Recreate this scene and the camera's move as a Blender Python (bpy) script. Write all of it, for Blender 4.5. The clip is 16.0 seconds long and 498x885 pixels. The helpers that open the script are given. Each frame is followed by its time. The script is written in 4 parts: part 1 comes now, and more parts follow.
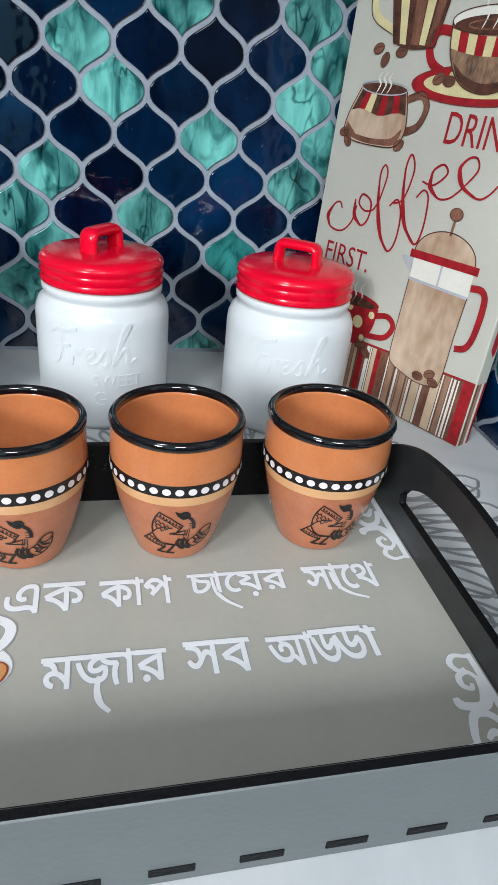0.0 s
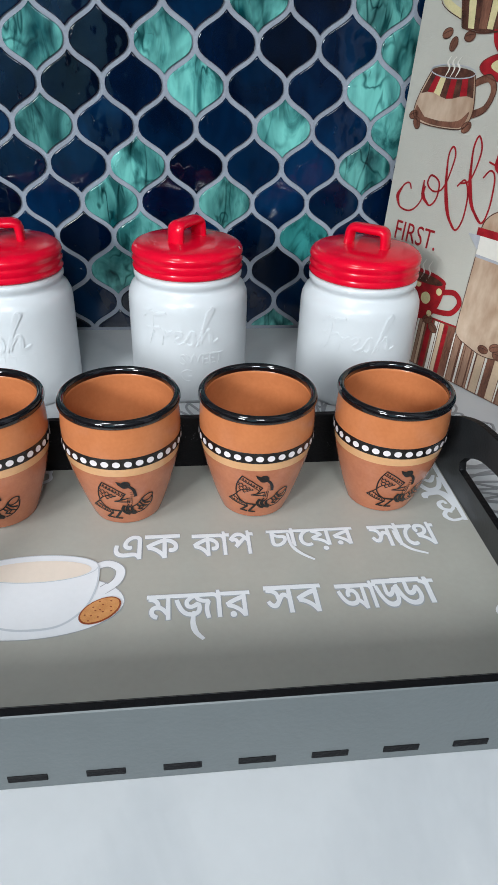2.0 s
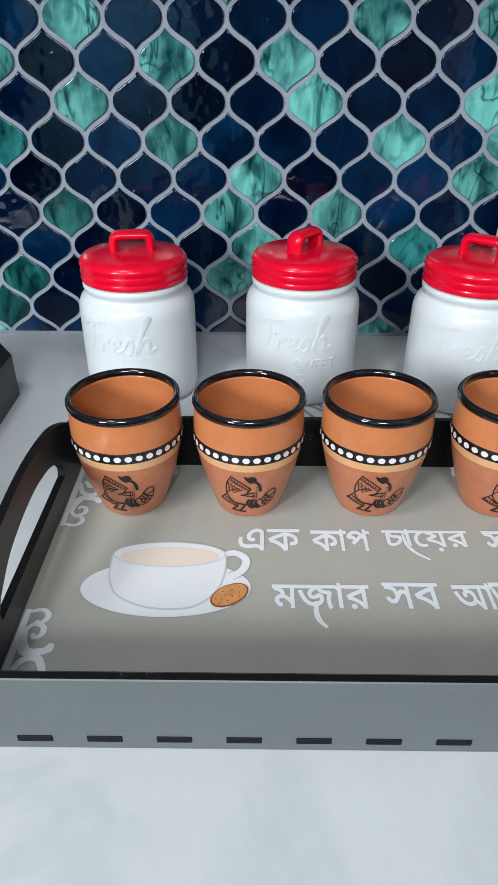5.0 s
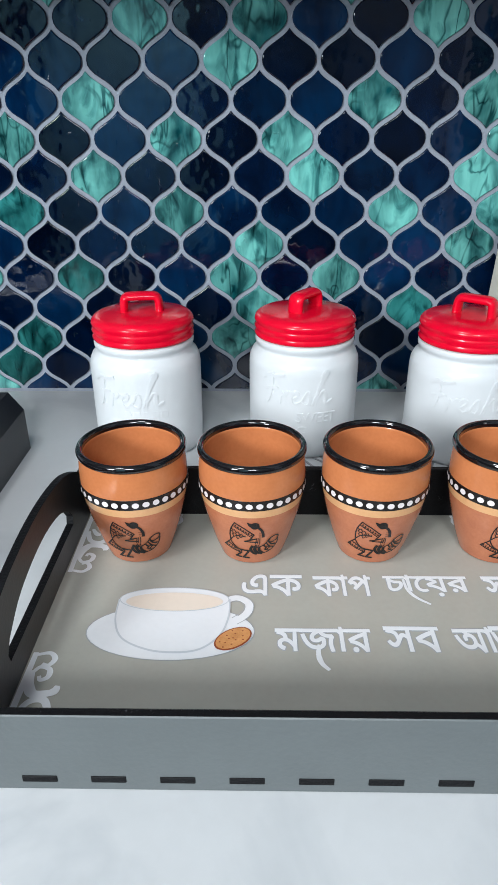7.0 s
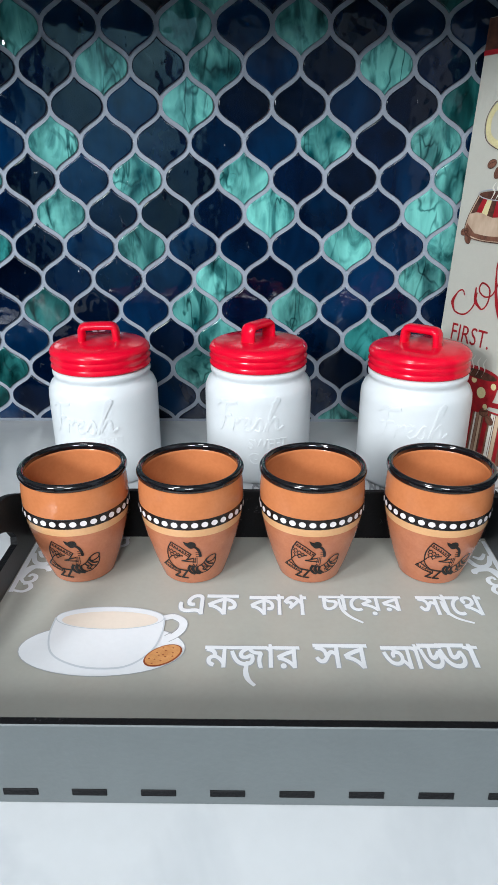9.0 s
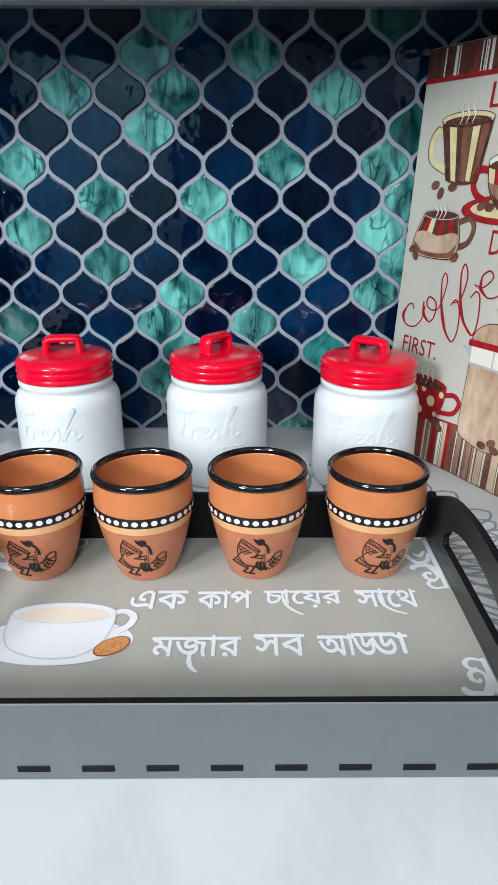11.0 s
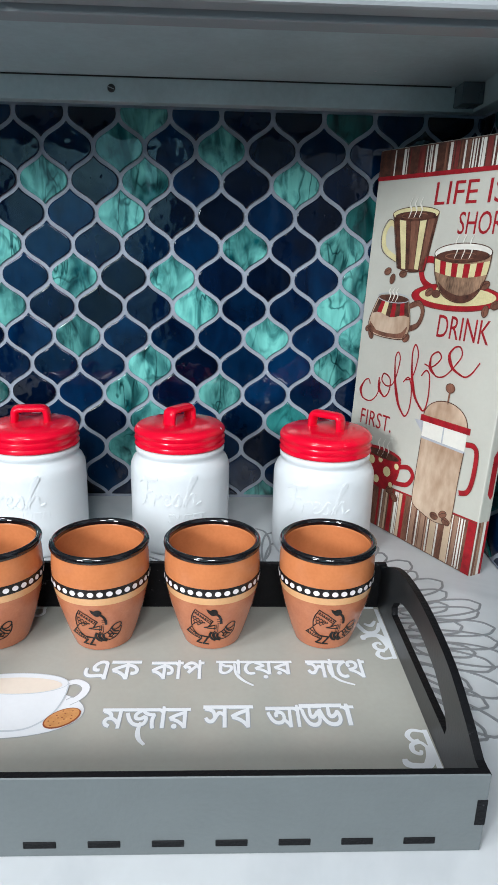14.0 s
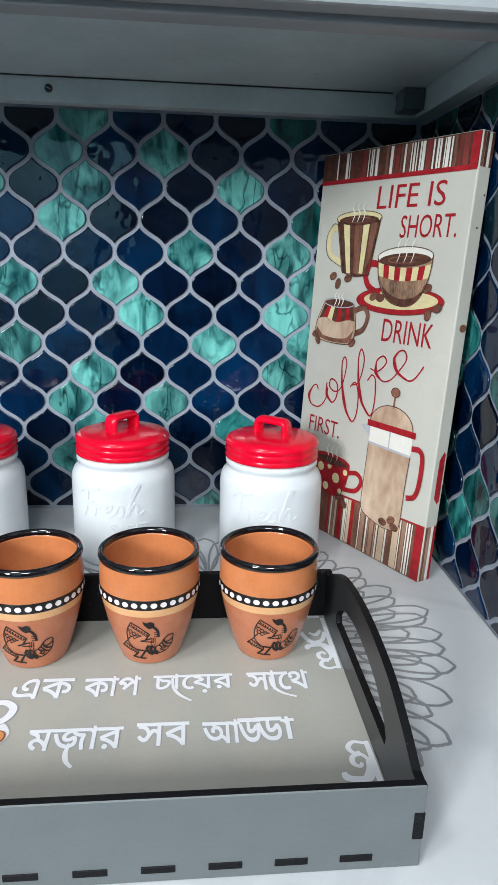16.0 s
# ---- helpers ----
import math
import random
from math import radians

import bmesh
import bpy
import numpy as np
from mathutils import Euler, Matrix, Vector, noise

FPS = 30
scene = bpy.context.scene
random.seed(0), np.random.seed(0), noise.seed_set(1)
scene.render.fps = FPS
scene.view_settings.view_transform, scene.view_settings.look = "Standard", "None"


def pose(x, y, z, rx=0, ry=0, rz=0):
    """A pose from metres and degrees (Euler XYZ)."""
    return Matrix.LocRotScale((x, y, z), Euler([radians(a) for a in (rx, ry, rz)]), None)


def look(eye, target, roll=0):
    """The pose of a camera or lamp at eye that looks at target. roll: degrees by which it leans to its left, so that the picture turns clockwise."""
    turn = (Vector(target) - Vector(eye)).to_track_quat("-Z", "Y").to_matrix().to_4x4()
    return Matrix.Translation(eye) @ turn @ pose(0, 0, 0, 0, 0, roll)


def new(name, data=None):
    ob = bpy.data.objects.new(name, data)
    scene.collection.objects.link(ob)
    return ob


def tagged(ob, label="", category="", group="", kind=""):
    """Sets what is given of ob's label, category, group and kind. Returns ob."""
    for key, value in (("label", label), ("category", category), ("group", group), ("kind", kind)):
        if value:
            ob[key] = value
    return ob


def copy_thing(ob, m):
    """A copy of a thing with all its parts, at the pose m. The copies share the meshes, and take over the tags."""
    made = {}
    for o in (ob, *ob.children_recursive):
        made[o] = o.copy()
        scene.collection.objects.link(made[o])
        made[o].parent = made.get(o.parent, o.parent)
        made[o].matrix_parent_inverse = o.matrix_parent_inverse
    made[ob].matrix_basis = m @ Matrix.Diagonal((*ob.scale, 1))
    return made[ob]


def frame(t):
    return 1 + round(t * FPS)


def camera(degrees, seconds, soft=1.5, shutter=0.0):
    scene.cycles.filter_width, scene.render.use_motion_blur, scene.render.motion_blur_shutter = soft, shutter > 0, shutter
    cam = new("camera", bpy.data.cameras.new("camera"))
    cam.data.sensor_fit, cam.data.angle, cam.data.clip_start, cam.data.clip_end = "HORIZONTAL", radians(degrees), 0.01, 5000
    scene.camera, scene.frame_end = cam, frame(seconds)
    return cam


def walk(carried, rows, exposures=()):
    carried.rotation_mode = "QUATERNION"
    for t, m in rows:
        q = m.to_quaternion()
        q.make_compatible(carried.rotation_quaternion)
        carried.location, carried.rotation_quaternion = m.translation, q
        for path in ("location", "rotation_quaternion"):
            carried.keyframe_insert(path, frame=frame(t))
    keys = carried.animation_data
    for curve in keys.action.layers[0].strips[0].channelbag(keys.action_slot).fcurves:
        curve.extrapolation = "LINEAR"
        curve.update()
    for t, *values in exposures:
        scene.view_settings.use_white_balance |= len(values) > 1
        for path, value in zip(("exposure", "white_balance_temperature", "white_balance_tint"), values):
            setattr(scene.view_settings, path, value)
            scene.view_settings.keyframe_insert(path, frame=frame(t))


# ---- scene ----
cam = camera(42.0, 16.0, soft=0.75)
PATH = [
    (0, (-0.004, -0.125, 0.258), (0.432, 1.558, -0.731), 6.1),
    (0.5, (-0.002, -0.136, 0.263), (0.393, 1.538, -0.757), 5.5),
    (1, (-0.004, -0.15, 0.267), (0.348, 1.517, -0.78), 4.7),
    (1.5, (-0.011, -0.16, 0.276), (0.282, 1.504, -0.794), 3.9),
    (2, (-0.014, -0.166, 0.285), (0.199, 1.501, -0.8), 2.3),
    (2.5, (-0.022, -0.172, 0.284), (0.128, 1.498, -0.807), 1.7),
    (3, (-0.025, -0.173, 0.284), (0.076, 1.498, -0.81), 1.4),
    (3.5, (-0.028, -0.175, 0.285), (0.027, 1.496, -0.812), 1.0),
    (4, (-0.033, -0.178, 0.288), (-0.004, 1.494, -0.808), 0.8),
    (4.5, (-0.04, -0.182, 0.291), (-0.039, 1.497, -0.796), 0.5),
    (5, (-0.047, -0.186, 0.294), (-0.06, 1.501, -0.78), 0.2),
    (7.5, (-0.043, -0.208, 0.294), (-0.077, 1.596, -0.568), -0.2),
    (8, (-0.029, -0.211, 0.29), (-0.061, 1.609, -0.537), 0.1),
    (8.5, (-0.014, -0.216, 0.29), (-0.045, 1.612, -0.521), -0.0),
    (9, (-0.003, -0.22, 0.287), (-0.029, 1.614, -0.51), -0.1),
    (9.5, (0.01, -0.227, 0.288), (-0.012, 1.607, -0.51), -0.4),
    (10, (0.018, -0.235, 0.288), (0.003, 1.601, -0.506), -0.4),
    (12.5, (0.03, -0.26, 0.302), (0.089, 1.626, -0.363), 1.0),
    (13, (0.031, -0.261, 0.304), (0.097, 1.635, -0.327), 1.3),
    (13.5, (0.037, -0.264, 0.305), (0.106, 1.643, -0.295), 1.4),
    (14, (0.044, -0.266, 0.31), (0.121, 1.644, -0.278), 1.3),
    (14.5, (0.049, -0.266, 0.311), (0.138, 1.65, -0.258), 1.3),
    (15, (0.056, -0.265, 0.311), (0.173, 1.654, -0.241), 1.2),
    (15.5, (0.062, -0.262, 0.31), (0.22, 1.654, -0.24), 1.4),
    (16, (0.066, -0.255, 0.301), (0.247, 1.659, -0.248), 1.5),
]
walk(cam, [(t, look(eye, target, roll)) for t, eye, target, roll in PATH], [(0, -0.10), (1.5, -0.22), (5, -0.20), (8, 0.0), (12, 0.05), (16, 0.10)])

import itertools

from mathutils import geometry

# ---- world and lamps ----
world = bpy.data.worlds.new("room_air")
scene.world = world
world.use_nodes = True
world.node_tree.nodes["Background"].inputs[0].default_value = (0.75, 0.85, 1.0, 1)
world.node_tree.nodes["Background"].inputs[1].default_value = 0.03


def area_lamp(name, place, target, size, watts, colour):
    data = bpy.data.lights.new(name, "AREA")
    data.shape, data.size, data.energy, data.color = "DISK", size, watts, colour
    ob = new(name, data)
    ob.matrix_world = look(place, target)
    return ob


# added lights with no visible source: a key from front left, two overhead fills
area_lamp("window_light", (-1.62, -2.15, 1.08), (0.0, 0.35, 0.12), 0.60, 80.0, (0.895, 0.955, 1.0))
# added far fill, aimed down; it also lights the panel the tiles mirror
area_lamp("ceiling_lamp_light", (0.0, -2.1, 1.46), (0.0, -1.9, 0.0), 0.75, 66.0, (0.905, 0.96, 1.0))
# added near fill that brightens the tray and the counter front
area_lamp("ceiling_lamp_light", (-0.50, -0.40, 1.46), (-0.05, 0.15, 0.0), 0.30, 9.5, (0.91, 0.965, 1.0))

# ---- materials ----


def material(name, rgb, rough=0.5, metal=0.0, vary=0.08, scale=30.0, bump=0.0, bump_scale=200.0, coat=0.0, other=None, ior=1.45, squash=1.0):
    """A procedural surface: base colour mottled at two scales, roughness that follows it, fine relief."""
    m = bpy.data.materials.new(name)
    m.use_nodes = True
    nt = m.node_tree
    nodes, links = nt.nodes, nt.links
    b = nodes["Principled BSDF"]
    b.inputs["Roughness"].default_value = rough
    b.inputs["Metallic"].default_value = metal
    b.inputs["IOR"].default_value = ior
    b.inputs["Coat Weight"].default_value = coat
    b.inputs["Coat Roughness"].default_value = 0.05
    tc = nodes.new("ShaderNodeTexCoord")
    big = nodes.new("ShaderNodeTexNoise")
    big.inputs["Scale"].default_value, big.inputs["Detail"].default_value = scale, 5
    fine = nodes.new("ShaderNodeTexNoise")
    fine.inputs["Scale"].default_value, fine.inputs["Detail"].default_value = scale * 9, 3
    stretch = nodes.new("ShaderNodeMapping")
    stretch.inputs["Scale"].default_value = (1.0, squash, 1.0)
    links.new(tc.outputs["Object"], stretch.inputs["Vector"])
    for n in (big, fine):
        links.new(stretch.outputs[0], n.inputs["Vector"])
    ramp = nodes.new("ShaderNodeValToRGB")
    ramp.color_ramp.elements[0].position, ramp.color_ramp.elements[1].position = 0.32, 0.68
    lo = tuple(c * (1 - vary) for c in rgb)
    hi = tuple(min(1, c * (1 + vary)) for c in rgb) if other is None else other
    ramp.color_ramp.elements[0].color, ramp.color_ramp.elements[1].color = (*lo, 1), (*hi, 1)
    add = nodes.new("ShaderNodeMath")
    add.operation = "MULTIPLY_ADD"
    links.new(fine.outputs["Fac"], add.inputs[0])
    add.inputs[1].default_value = 0.35
    sub = nodes.new("ShaderNodeMath")
    sub.operation = "MULTIPLY"
    links.new(big.outputs["Fac"], sub.inputs[0])
    sub.inputs[1].default_value = 0.65
    links.new(sub.outputs[0], add.inputs[2])
    links.new(add.outputs[0], ramp.inputs["Fac"])
    links.new(ramp.outputs["Color"], b.inputs["Base Color"])
    r = nodes.new("ShaderNodeMapRange")
    r.inputs["To Min"].default_value, r.inputs["To Max"].default_value = max(0.02, rough * 0.85), min(1, rough * 1.15)
    links.new(add.outputs[0], r.inputs["Value"])
    links.new(r.outputs["Result"], b.inputs["Roughness"])
    if bump:
        bn = nodes.new("ShaderNodeTexNoise")
        bn.inputs["Scale"].default_value, bn.inputs["Detail"].default_value = bump_scale, 3
        links.new(tc.outputs["Object"], bn.inputs["Vector"])
        bp = nodes.new("ShaderNodeBump")
        bp.inputs["Strength"].default_value, bp.inputs["Distance"].default_value = 1.0, bump
        links.new(bn.outputs["Fac"], bp.inputs["Height"])
        links.new(bp.outputs["Normal"], b.inputs["Normal"])
    return m


def glass_tile(name, dark, light, threads=0.0, tint=0.15):
    """Glazed glass mosaic: brushed clouds of colour and, where threads is set, fine dark wisps, under a clear glossy face
    with a soft wave; each tile takes its own cut of the pattern."""
    m = bpy.data.materials.new(name)
    m.use_nodes = True
    nt = m.node_tree
    nodes, links = nt.nodes, nt.links
    b = nodes["Principled BSDF"]
    tc = nodes.new("ShaderNodeTexCoord")
    info = nodes.new("ShaderNodeObjectInfo")
    shift = nodes.new("ShaderNodeVectorMath")
    shift.operation = "MULTIPLY_ADD"
    links.new(info.outputs["Random"], shift.inputs[0])
    shift.inputs[1].default_value = (13.0, 7.0, 29.0)
    links.new(tc.outputs["Object"], shift.inputs[2])

    def pattern(scale, detail, distort, squash):
        stretch = nodes.new("ShaderNodeMapping")
        stretch.inputs["Scale"].default_value = (1.0, 1.0, squash)
        links.new(shift.outputs[0], stretch.inputs["Vector"])
        n = nodes.new("ShaderNodeTexNoise")
        n.inputs["Scale"].default_value, n.inputs["Detail"].default_value, n.inputs["Distortion"].default_value = scale, detail, distort
        links.new(stretch.outputs[0], n.inputs["Vector"])
        return n.outputs["Fac"]

    def ramp(fac, *stops):
        r = nodes.new("ShaderNodeValToRGB")
        e = r.color_ramp.elements
        e[0].position, e[1].position = stops[0][0], stops[-1][0]
        e[0].color, e[1].color = (*stops[0][1], 1), (*stops[-1][1], 1)
        for at_, c in stops[1:-1]:
            e.new(at_).color = (*c, 1)
        links.new(fac, r.inputs["Fac"])
        return r.outputs["Color"]

    def multiply(a, c, fac):
        mul = nodes.new("ShaderNodeMix")
        mul.data_type, mul.blend_type = "RGBA", "MULTIPLY"
        mul.inputs["Factor"].default_value = fac
        links.new(a, mul.inputs["A"])
        links.new(c, mul.inputs["B"])
        return mul.outputs["Result"]

    middle = tuple(0.5 * p + 0.5 * q for p, q in zip(dark, light))
    colour = ramp(pattern(26, 3, 0.7, 0.6), (0.32, dark), (0.47, middle), (0.60, light))
    grain = ramp(pattern(110, 4, 0.6, 0.22), (0.30, (0.62, 0.66, 0.68)), (0.52, (1.0, 1.0, 1.0)), (0.72, (1.25, 1.18, 1.18)))
    colour = multiply(colour, grain, 0.8 if threads else 0.5)
    if threads:
        one = (1.0, 1.0, 1.0)
        for scale, squash, ink in ((56, 0.20, (0.12, 0.24, 0.26)), (40, 0.60, (0.20, 0.32, 0.34))):
            line = ramp(pattern(scale, 2, 0.35, squash), (0.462, one), (0.494, ink), (0.504, ink), (0.536, one))
            mask = ramp(pattern(24, 1, 0.4, 0.8), (0.44, (0.0, 0.0, 0.0)), (0.60, one))
            mul = nodes.new("ShaderNodeMix")
            mul.data_type, mul.blend_type = "RGBA", "MULTIPLY"
            links.new(mask, mul.inputs["Factor"])
            links.new(colour, mul.inputs["A"])
            links.new(line, mul.inputs["B"])
            colour = mul.outputs["Result"]
        colour = multiply(colour, ramp(pattern(34, 6, 1.6, 0.5), (0.36, (0.10, 0.22, 0.25)), (0.44, (0.50, 0.62, 0.64)), (0.52, one)), threads)
    hsv = nodes.new("ShaderNodeHueSaturation")
    val = nodes.new("ShaderNodeMapRange")
    val.inputs["To Min"].default_value, val.inputs["To Max"].default_value = 1 - 2.2 * tint, 1 + 2.2 * tint
    links.new(info.outputs["Random"], val.inputs["Value"])
    links.new(val.outputs["Result"], hsv.inputs["Value"])
    links.new(colour, hsv.inputs["Color"])
    links.new(hsv.outputs["Color"], b.inputs["Base Color"])
    b.inputs["Roughness"].default_value = 0.05
    b.inputs["IOR"].default_value = 1.43
    bp = nodes.new("ShaderNodeBump")
    bp.inputs["Strength"].default_value, bp.inputs["Distance"].default_value = 0.7, 0.0018
    links.new(pattern(30, 2, 0.0, 1.0), bp.inputs["Height"])
    # a few fine pits in the face
    pits = nodes.new("ShaderNodeBump")
    pits.inputs["Strength"].default_value, pits.inputs["Distance"].default_value = 0.8, 0.0006
    spot = ramp(pattern(170, 2, 0.8, 0.45), (0.70, (0.0, 0.0, 0.0)), (0.76, (1.0, 1.0, 1.0)))
    links.new(spot, pits.inputs["Height"])
    links.new(bp.outputs["Normal"], pits.inputs["Normal"])
    links.new(pits.outputs["Normal"], b.inputs["Normal"])
    return m


def quartz(name):
    m = material(name, (0.565, 0.575, 0.585), 0.30, vary=0.03, scale=14)
    nodes, links = m.node_tree.nodes, m.node_tree.links
    b = nodes["Principled BSDF"]
    tc = nodes.new("ShaderNodeTexCoord")
    w = nodes.new("ShaderNodeTexNoise")
    w.inputs["Scale"].default_value, w.inputs["Detail"].default_value, w.inputs["Distortion"].default_value = 2.6, 6, 1.6
    links.new(tc.outputs["Object"], w.inputs["Vector"])
    vein = nodes.new("ShaderNodeValToRGB")
    v = vein.color_ramp.elements
    v[0].position, v[1].position = 0.46, 0.54
    v[0].color, v[1].color = (1, 1, 1, 1), (1, 1, 1, 1)
    mid = v.new(0.5)
    mid.color = (0.88, 0.89, 0.90, 1)
    links.new(w.outputs["Fac"], vein.inputs["Fac"])
    mul = nodes.new("ShaderNodeMix")
    mul.data_type, mul.blend_type = "RGBA", "MULTIPLY"
    mul.inputs["Factor"].default_value = 0.8
    old = b.inputs["Base Color"].links[0].from_socket
    links.new(old, mul.inputs["A"])
    links.new(vein.outputs["Color"], mul.inputs["B"])
    links.new(mul.outputs["Result"], b.inputs["Base Color"])
    return m


# unseen walls that close the room, dark bluish so the tiles mirror little light
UNSEEN_WALL_PAINT = material("unseen_wall_paint", (0.016, 0.032, 0.046), 0.7, bump=0.0004, bump_scale=300)
# blue-grey chosen to tint what the wall tiles reflect
REFLECTED_PANEL_PAINT = material("reflected_panel_paint", (0.26, 0.52, 0.60), 0.5, vary=0.04, scale=8)
CEILING_PAINT = material("ceiling_paint", (0.40, 0.40, 0.41), 0.8)
FLOOR_WOOD = material("floor_boards", (0.05, 0.05, 0.05), 0.4, vary=0.25, scale=6)
GROUT = material("grout", (0.30, 0.33, 0.385), 0.85, vary=0.12, scale=60, bump=0.0004, bump_scale=900)
TEAL = glass_tile("teal_glass", (0.003, 0.070, 0.078), (0.15, 0.48, 0.43), 0.9, 0.10)
DEEP_TEAL = glass_tile("deep_teal_glass", (0.003, 0.045, 0.045), (0.03, 0.20, 0.19), 0.8, 0.15)
NAVY = glass_tile("navy_glass", (0.0002, 0.0052, 0.023), (0.0007, 0.0180, 0.058), 0.0, 0.15)
INK = glass_tile("ink_glass", (0.0001, 0.0018, 0.0090), (0.0002, 0.0055, 0.023), 0.0, 0.2)
# slate tone: reflected sheen put into the tile's base colour
SHEEN_GLASS = glass_tile("sheen_glass", (0.003, 0.014, 0.026), (0.006, 0.028, 0.045), 0.0, 0.12)
QUARTZ = quartz("white_quartz")
CABINET_PAINT = material("cabinet_paint", (0.30, 0.315, 0.325), 0.45, vary=0.04, scale=20, bump=0.0002, bump_scale=400)
CABINET_RAW = material("cabinet_underside", (0.45, 0.55, 0.565), 0.4, vary=0.12, scale=16, bump=0.0002, bump_scale=500)
SCREW_METAL = material("dark_screw", (0.05, 0.05, 0.05), 0.4, 0.8)
TRAY_GREY = material("tray_grey_paint", (0.110, 0.124, 0.127), 0.42, vary=0.05, scale=40, bump=0.0002, bump_scale=350)
TRAY_BLACK = material("tray_black_paint", (0.003, 0.003, 0.0042), 0.6, vary=0.2, scale=120, other=(0.11, 0.11, 0.12), bump=0.0006, bump_scale=500, ior=1.3)
for node in TRAY_BLACK.node_tree.nodes:
    if node.type == "VALTORGB":  # rubbed spots on the edges
        node.color_ramp.elements[0].position, node.color_ramp.elements[1].position = 0.64, 0.72
TRAY_CHARCOAL = material("tray_charcoal_paint", (0.026, 0.028, 0.030), 0.34, vary=0.3, scale=60, bump=0.00008, bump_scale=400)
TRAY_TAUPE = material("tray_taupe_print", (0.405, 0.400, 0.356), 0.24, vary=0.04, scale=30)
PRINT_WHITE = material("white_vinyl", (0.78, 0.80, 0.825), 0.3, vary=0.03)
PRINT_SHADE = material("pale_grey_vinyl", (0.55, 0.59, 0.63), 0.3, vary=0.03)
PRINT_LINE = material("grey_outline_vinyl", (0.34, 0.36, 0.38), 0.35)
PRINT_TEA = material("milk_tea_print", (0.80, 0.70, 0.60), 0.3, vary=0.04)
COOKIE = material("biscuit_print", (0.62, 0.25, 0.08), 0.4, vary=0.2, scale=160, other=(0.72, 0.36, 0.14))
COOKIE_EDGE = material("biscuit_rim_print", (0.27, 0.06, 0.02), 0.4)
CLAY = material("terracotta_glaze", (0.53, 0.175, 0.064), 0.24, vary=0.06, scale=45, coat=0.22, other=(0.59, 0.205, 0.080))
CLAY_LOW = material("unglazed_terracotta", (0.43, 0.138, 0.070), 0.24, vary=0.08, scale=60, coat=0.25, other=(0.50, 0.180, 0.088))
CREAM = material("cream_slip", (0.66, 0.36, 0.17), 0.22, vary=0.08, scale=60, coat=0.4)
BLACK_GLAZE = material("black_glaze", (0.006, 0.005, 0.006), 0.07, vary=0.2, coat=0.6)
DECAL_BLACK = material("black_decal", (0.010, 0.008, 0.008), 0.25)
DECAL_WHITE = material("white_decal", (0.72, 0.66, 0.66), 0.3, vary=0.05, scale=200)
CERAMIC = material("white_ceramic", (0.665, 0.69, 0.705), 0.30, vary=0.015, scale=20, coat=0.1)
RED_GLAZE = material("red_glaze", (0.72, 0.002, 0.024), 0.20, vary=0.08, scale=25, coat=0.1, ior=1.38, bump=0.00006, bump_scale=60)
CANVAS = material("cream_canvas", (0.50, 0.485, 0.425), 0.55, vary=0.03, scale=30, bump=0.0003, bump_scale=1400)
RED_INK = material("red_ink", (0.27, 0.004, 0.010), 0.55, vary=0.3, scale=140, other=(0.42, 0.010, 0.018))
DARK_RED_INK = material("dark_red_ink", (0.13, 0.014, 0.012), 0.55, vary=0.3, scale=140, other=(0.24, 0.045, 0.035), squash=0.3)
BROWN_INK = material("brown_wash", (0.09, 0.030, 0.02), 0.6, vary=0.35, scale=80, other=(0.27, 0.115, 0.07), squash=0.3)
JUG_WASH = material("blotted_tan_wash", (0.36, 0.20, 0.11), 0.6, vary=0.2, scale=13, other=(0.68, 0.53, 0.40), squash=0.4)
CUP_WASH = material("blotted_coffee_wash", (0.03, 0.012, 0.008), 0.6, vary=0.3, scale=60, other=(0.44, 0.26, 0.16), squash=0.3)
BLOCK_GREY = material("dark_block_paint", (0.085, 0.11, 0.125), 0.28, vary=0.1, scale=60)
TAN_INK = material("tan_wash", (0.27, 0.135, 0.085), 0.6, vary=0.3, scale=60, other=(0.46, 0.28, 0.19), squash=0.2)
WASH_INK = material("pale_tan_wash", (0.56, 0.41, 0.28), 0.6, vary=0.12, scale=50)
COFFEE_INK = material("coffee_ink", (0.035, 0.014, 0.010), 0.55, vary=0.5, scale=160, other=(0.14, 0.05, 0.03))
YELLOW_INK = material("pale_yellow_wash", (0.62, 0.54, 0.29), 0.6, vary=0.16, scale=60)
WHITE_INK = material("white_ink", (0.70, 0.67, 0.60), 0.6, vary=0.06)
GREY_INK = material("grey_ink", (0.40, 0.41, 0.44), 0.6, vary=0.15, scale=120)
MAT_GREY = material("grey_openwork_mat", (0.27, 0.275, 0.285), 0.4, 0.2, vary=0.08, scale=90)
BLACK_PLASTIC = material("black_plastic", (0.012, 0.014, 0.018), 0.3, vary=0.2, scale=40, bump=0.0002, bump_scale=700)

# ---- builders ----


def finish(bm, name):
    me = bpy.data.meshes.new(name)
    bm.normal_update()
    bm.to_mesh(me)
    bm.free()
    return me


def part(name, bm, mat, parent, label="", m=None):
    """Links a bmesh, or a mesh, as one object under a thing or a part."""
    me = finish(bm, name) if isinstance(bm, bmesh.types.BMesh) else bm
    if not me.materials:
        me.materials.append(mat)
    ob = new(name, me)
    ob.parent = parent
    if m is not None:
        ob.matrix_basis = m
    return tagged(ob, label)


def thing(name, m, label, category, group="", kind=""):
    ob = new(name)
    ob.empty_display_size = 0.02
    ob.matrix_basis = m
    return tagged(ob, label, category, group, kind)


def solid(name, bm, mat, label="", category="", kind="structure", m=None):
    me = finish(bm, name)
    me.materials.append(mat)
    ob = new(name, me)
    if m is not None:
        ob.matrix_basis = m
    return tagged(ob, label, category, "", kind)


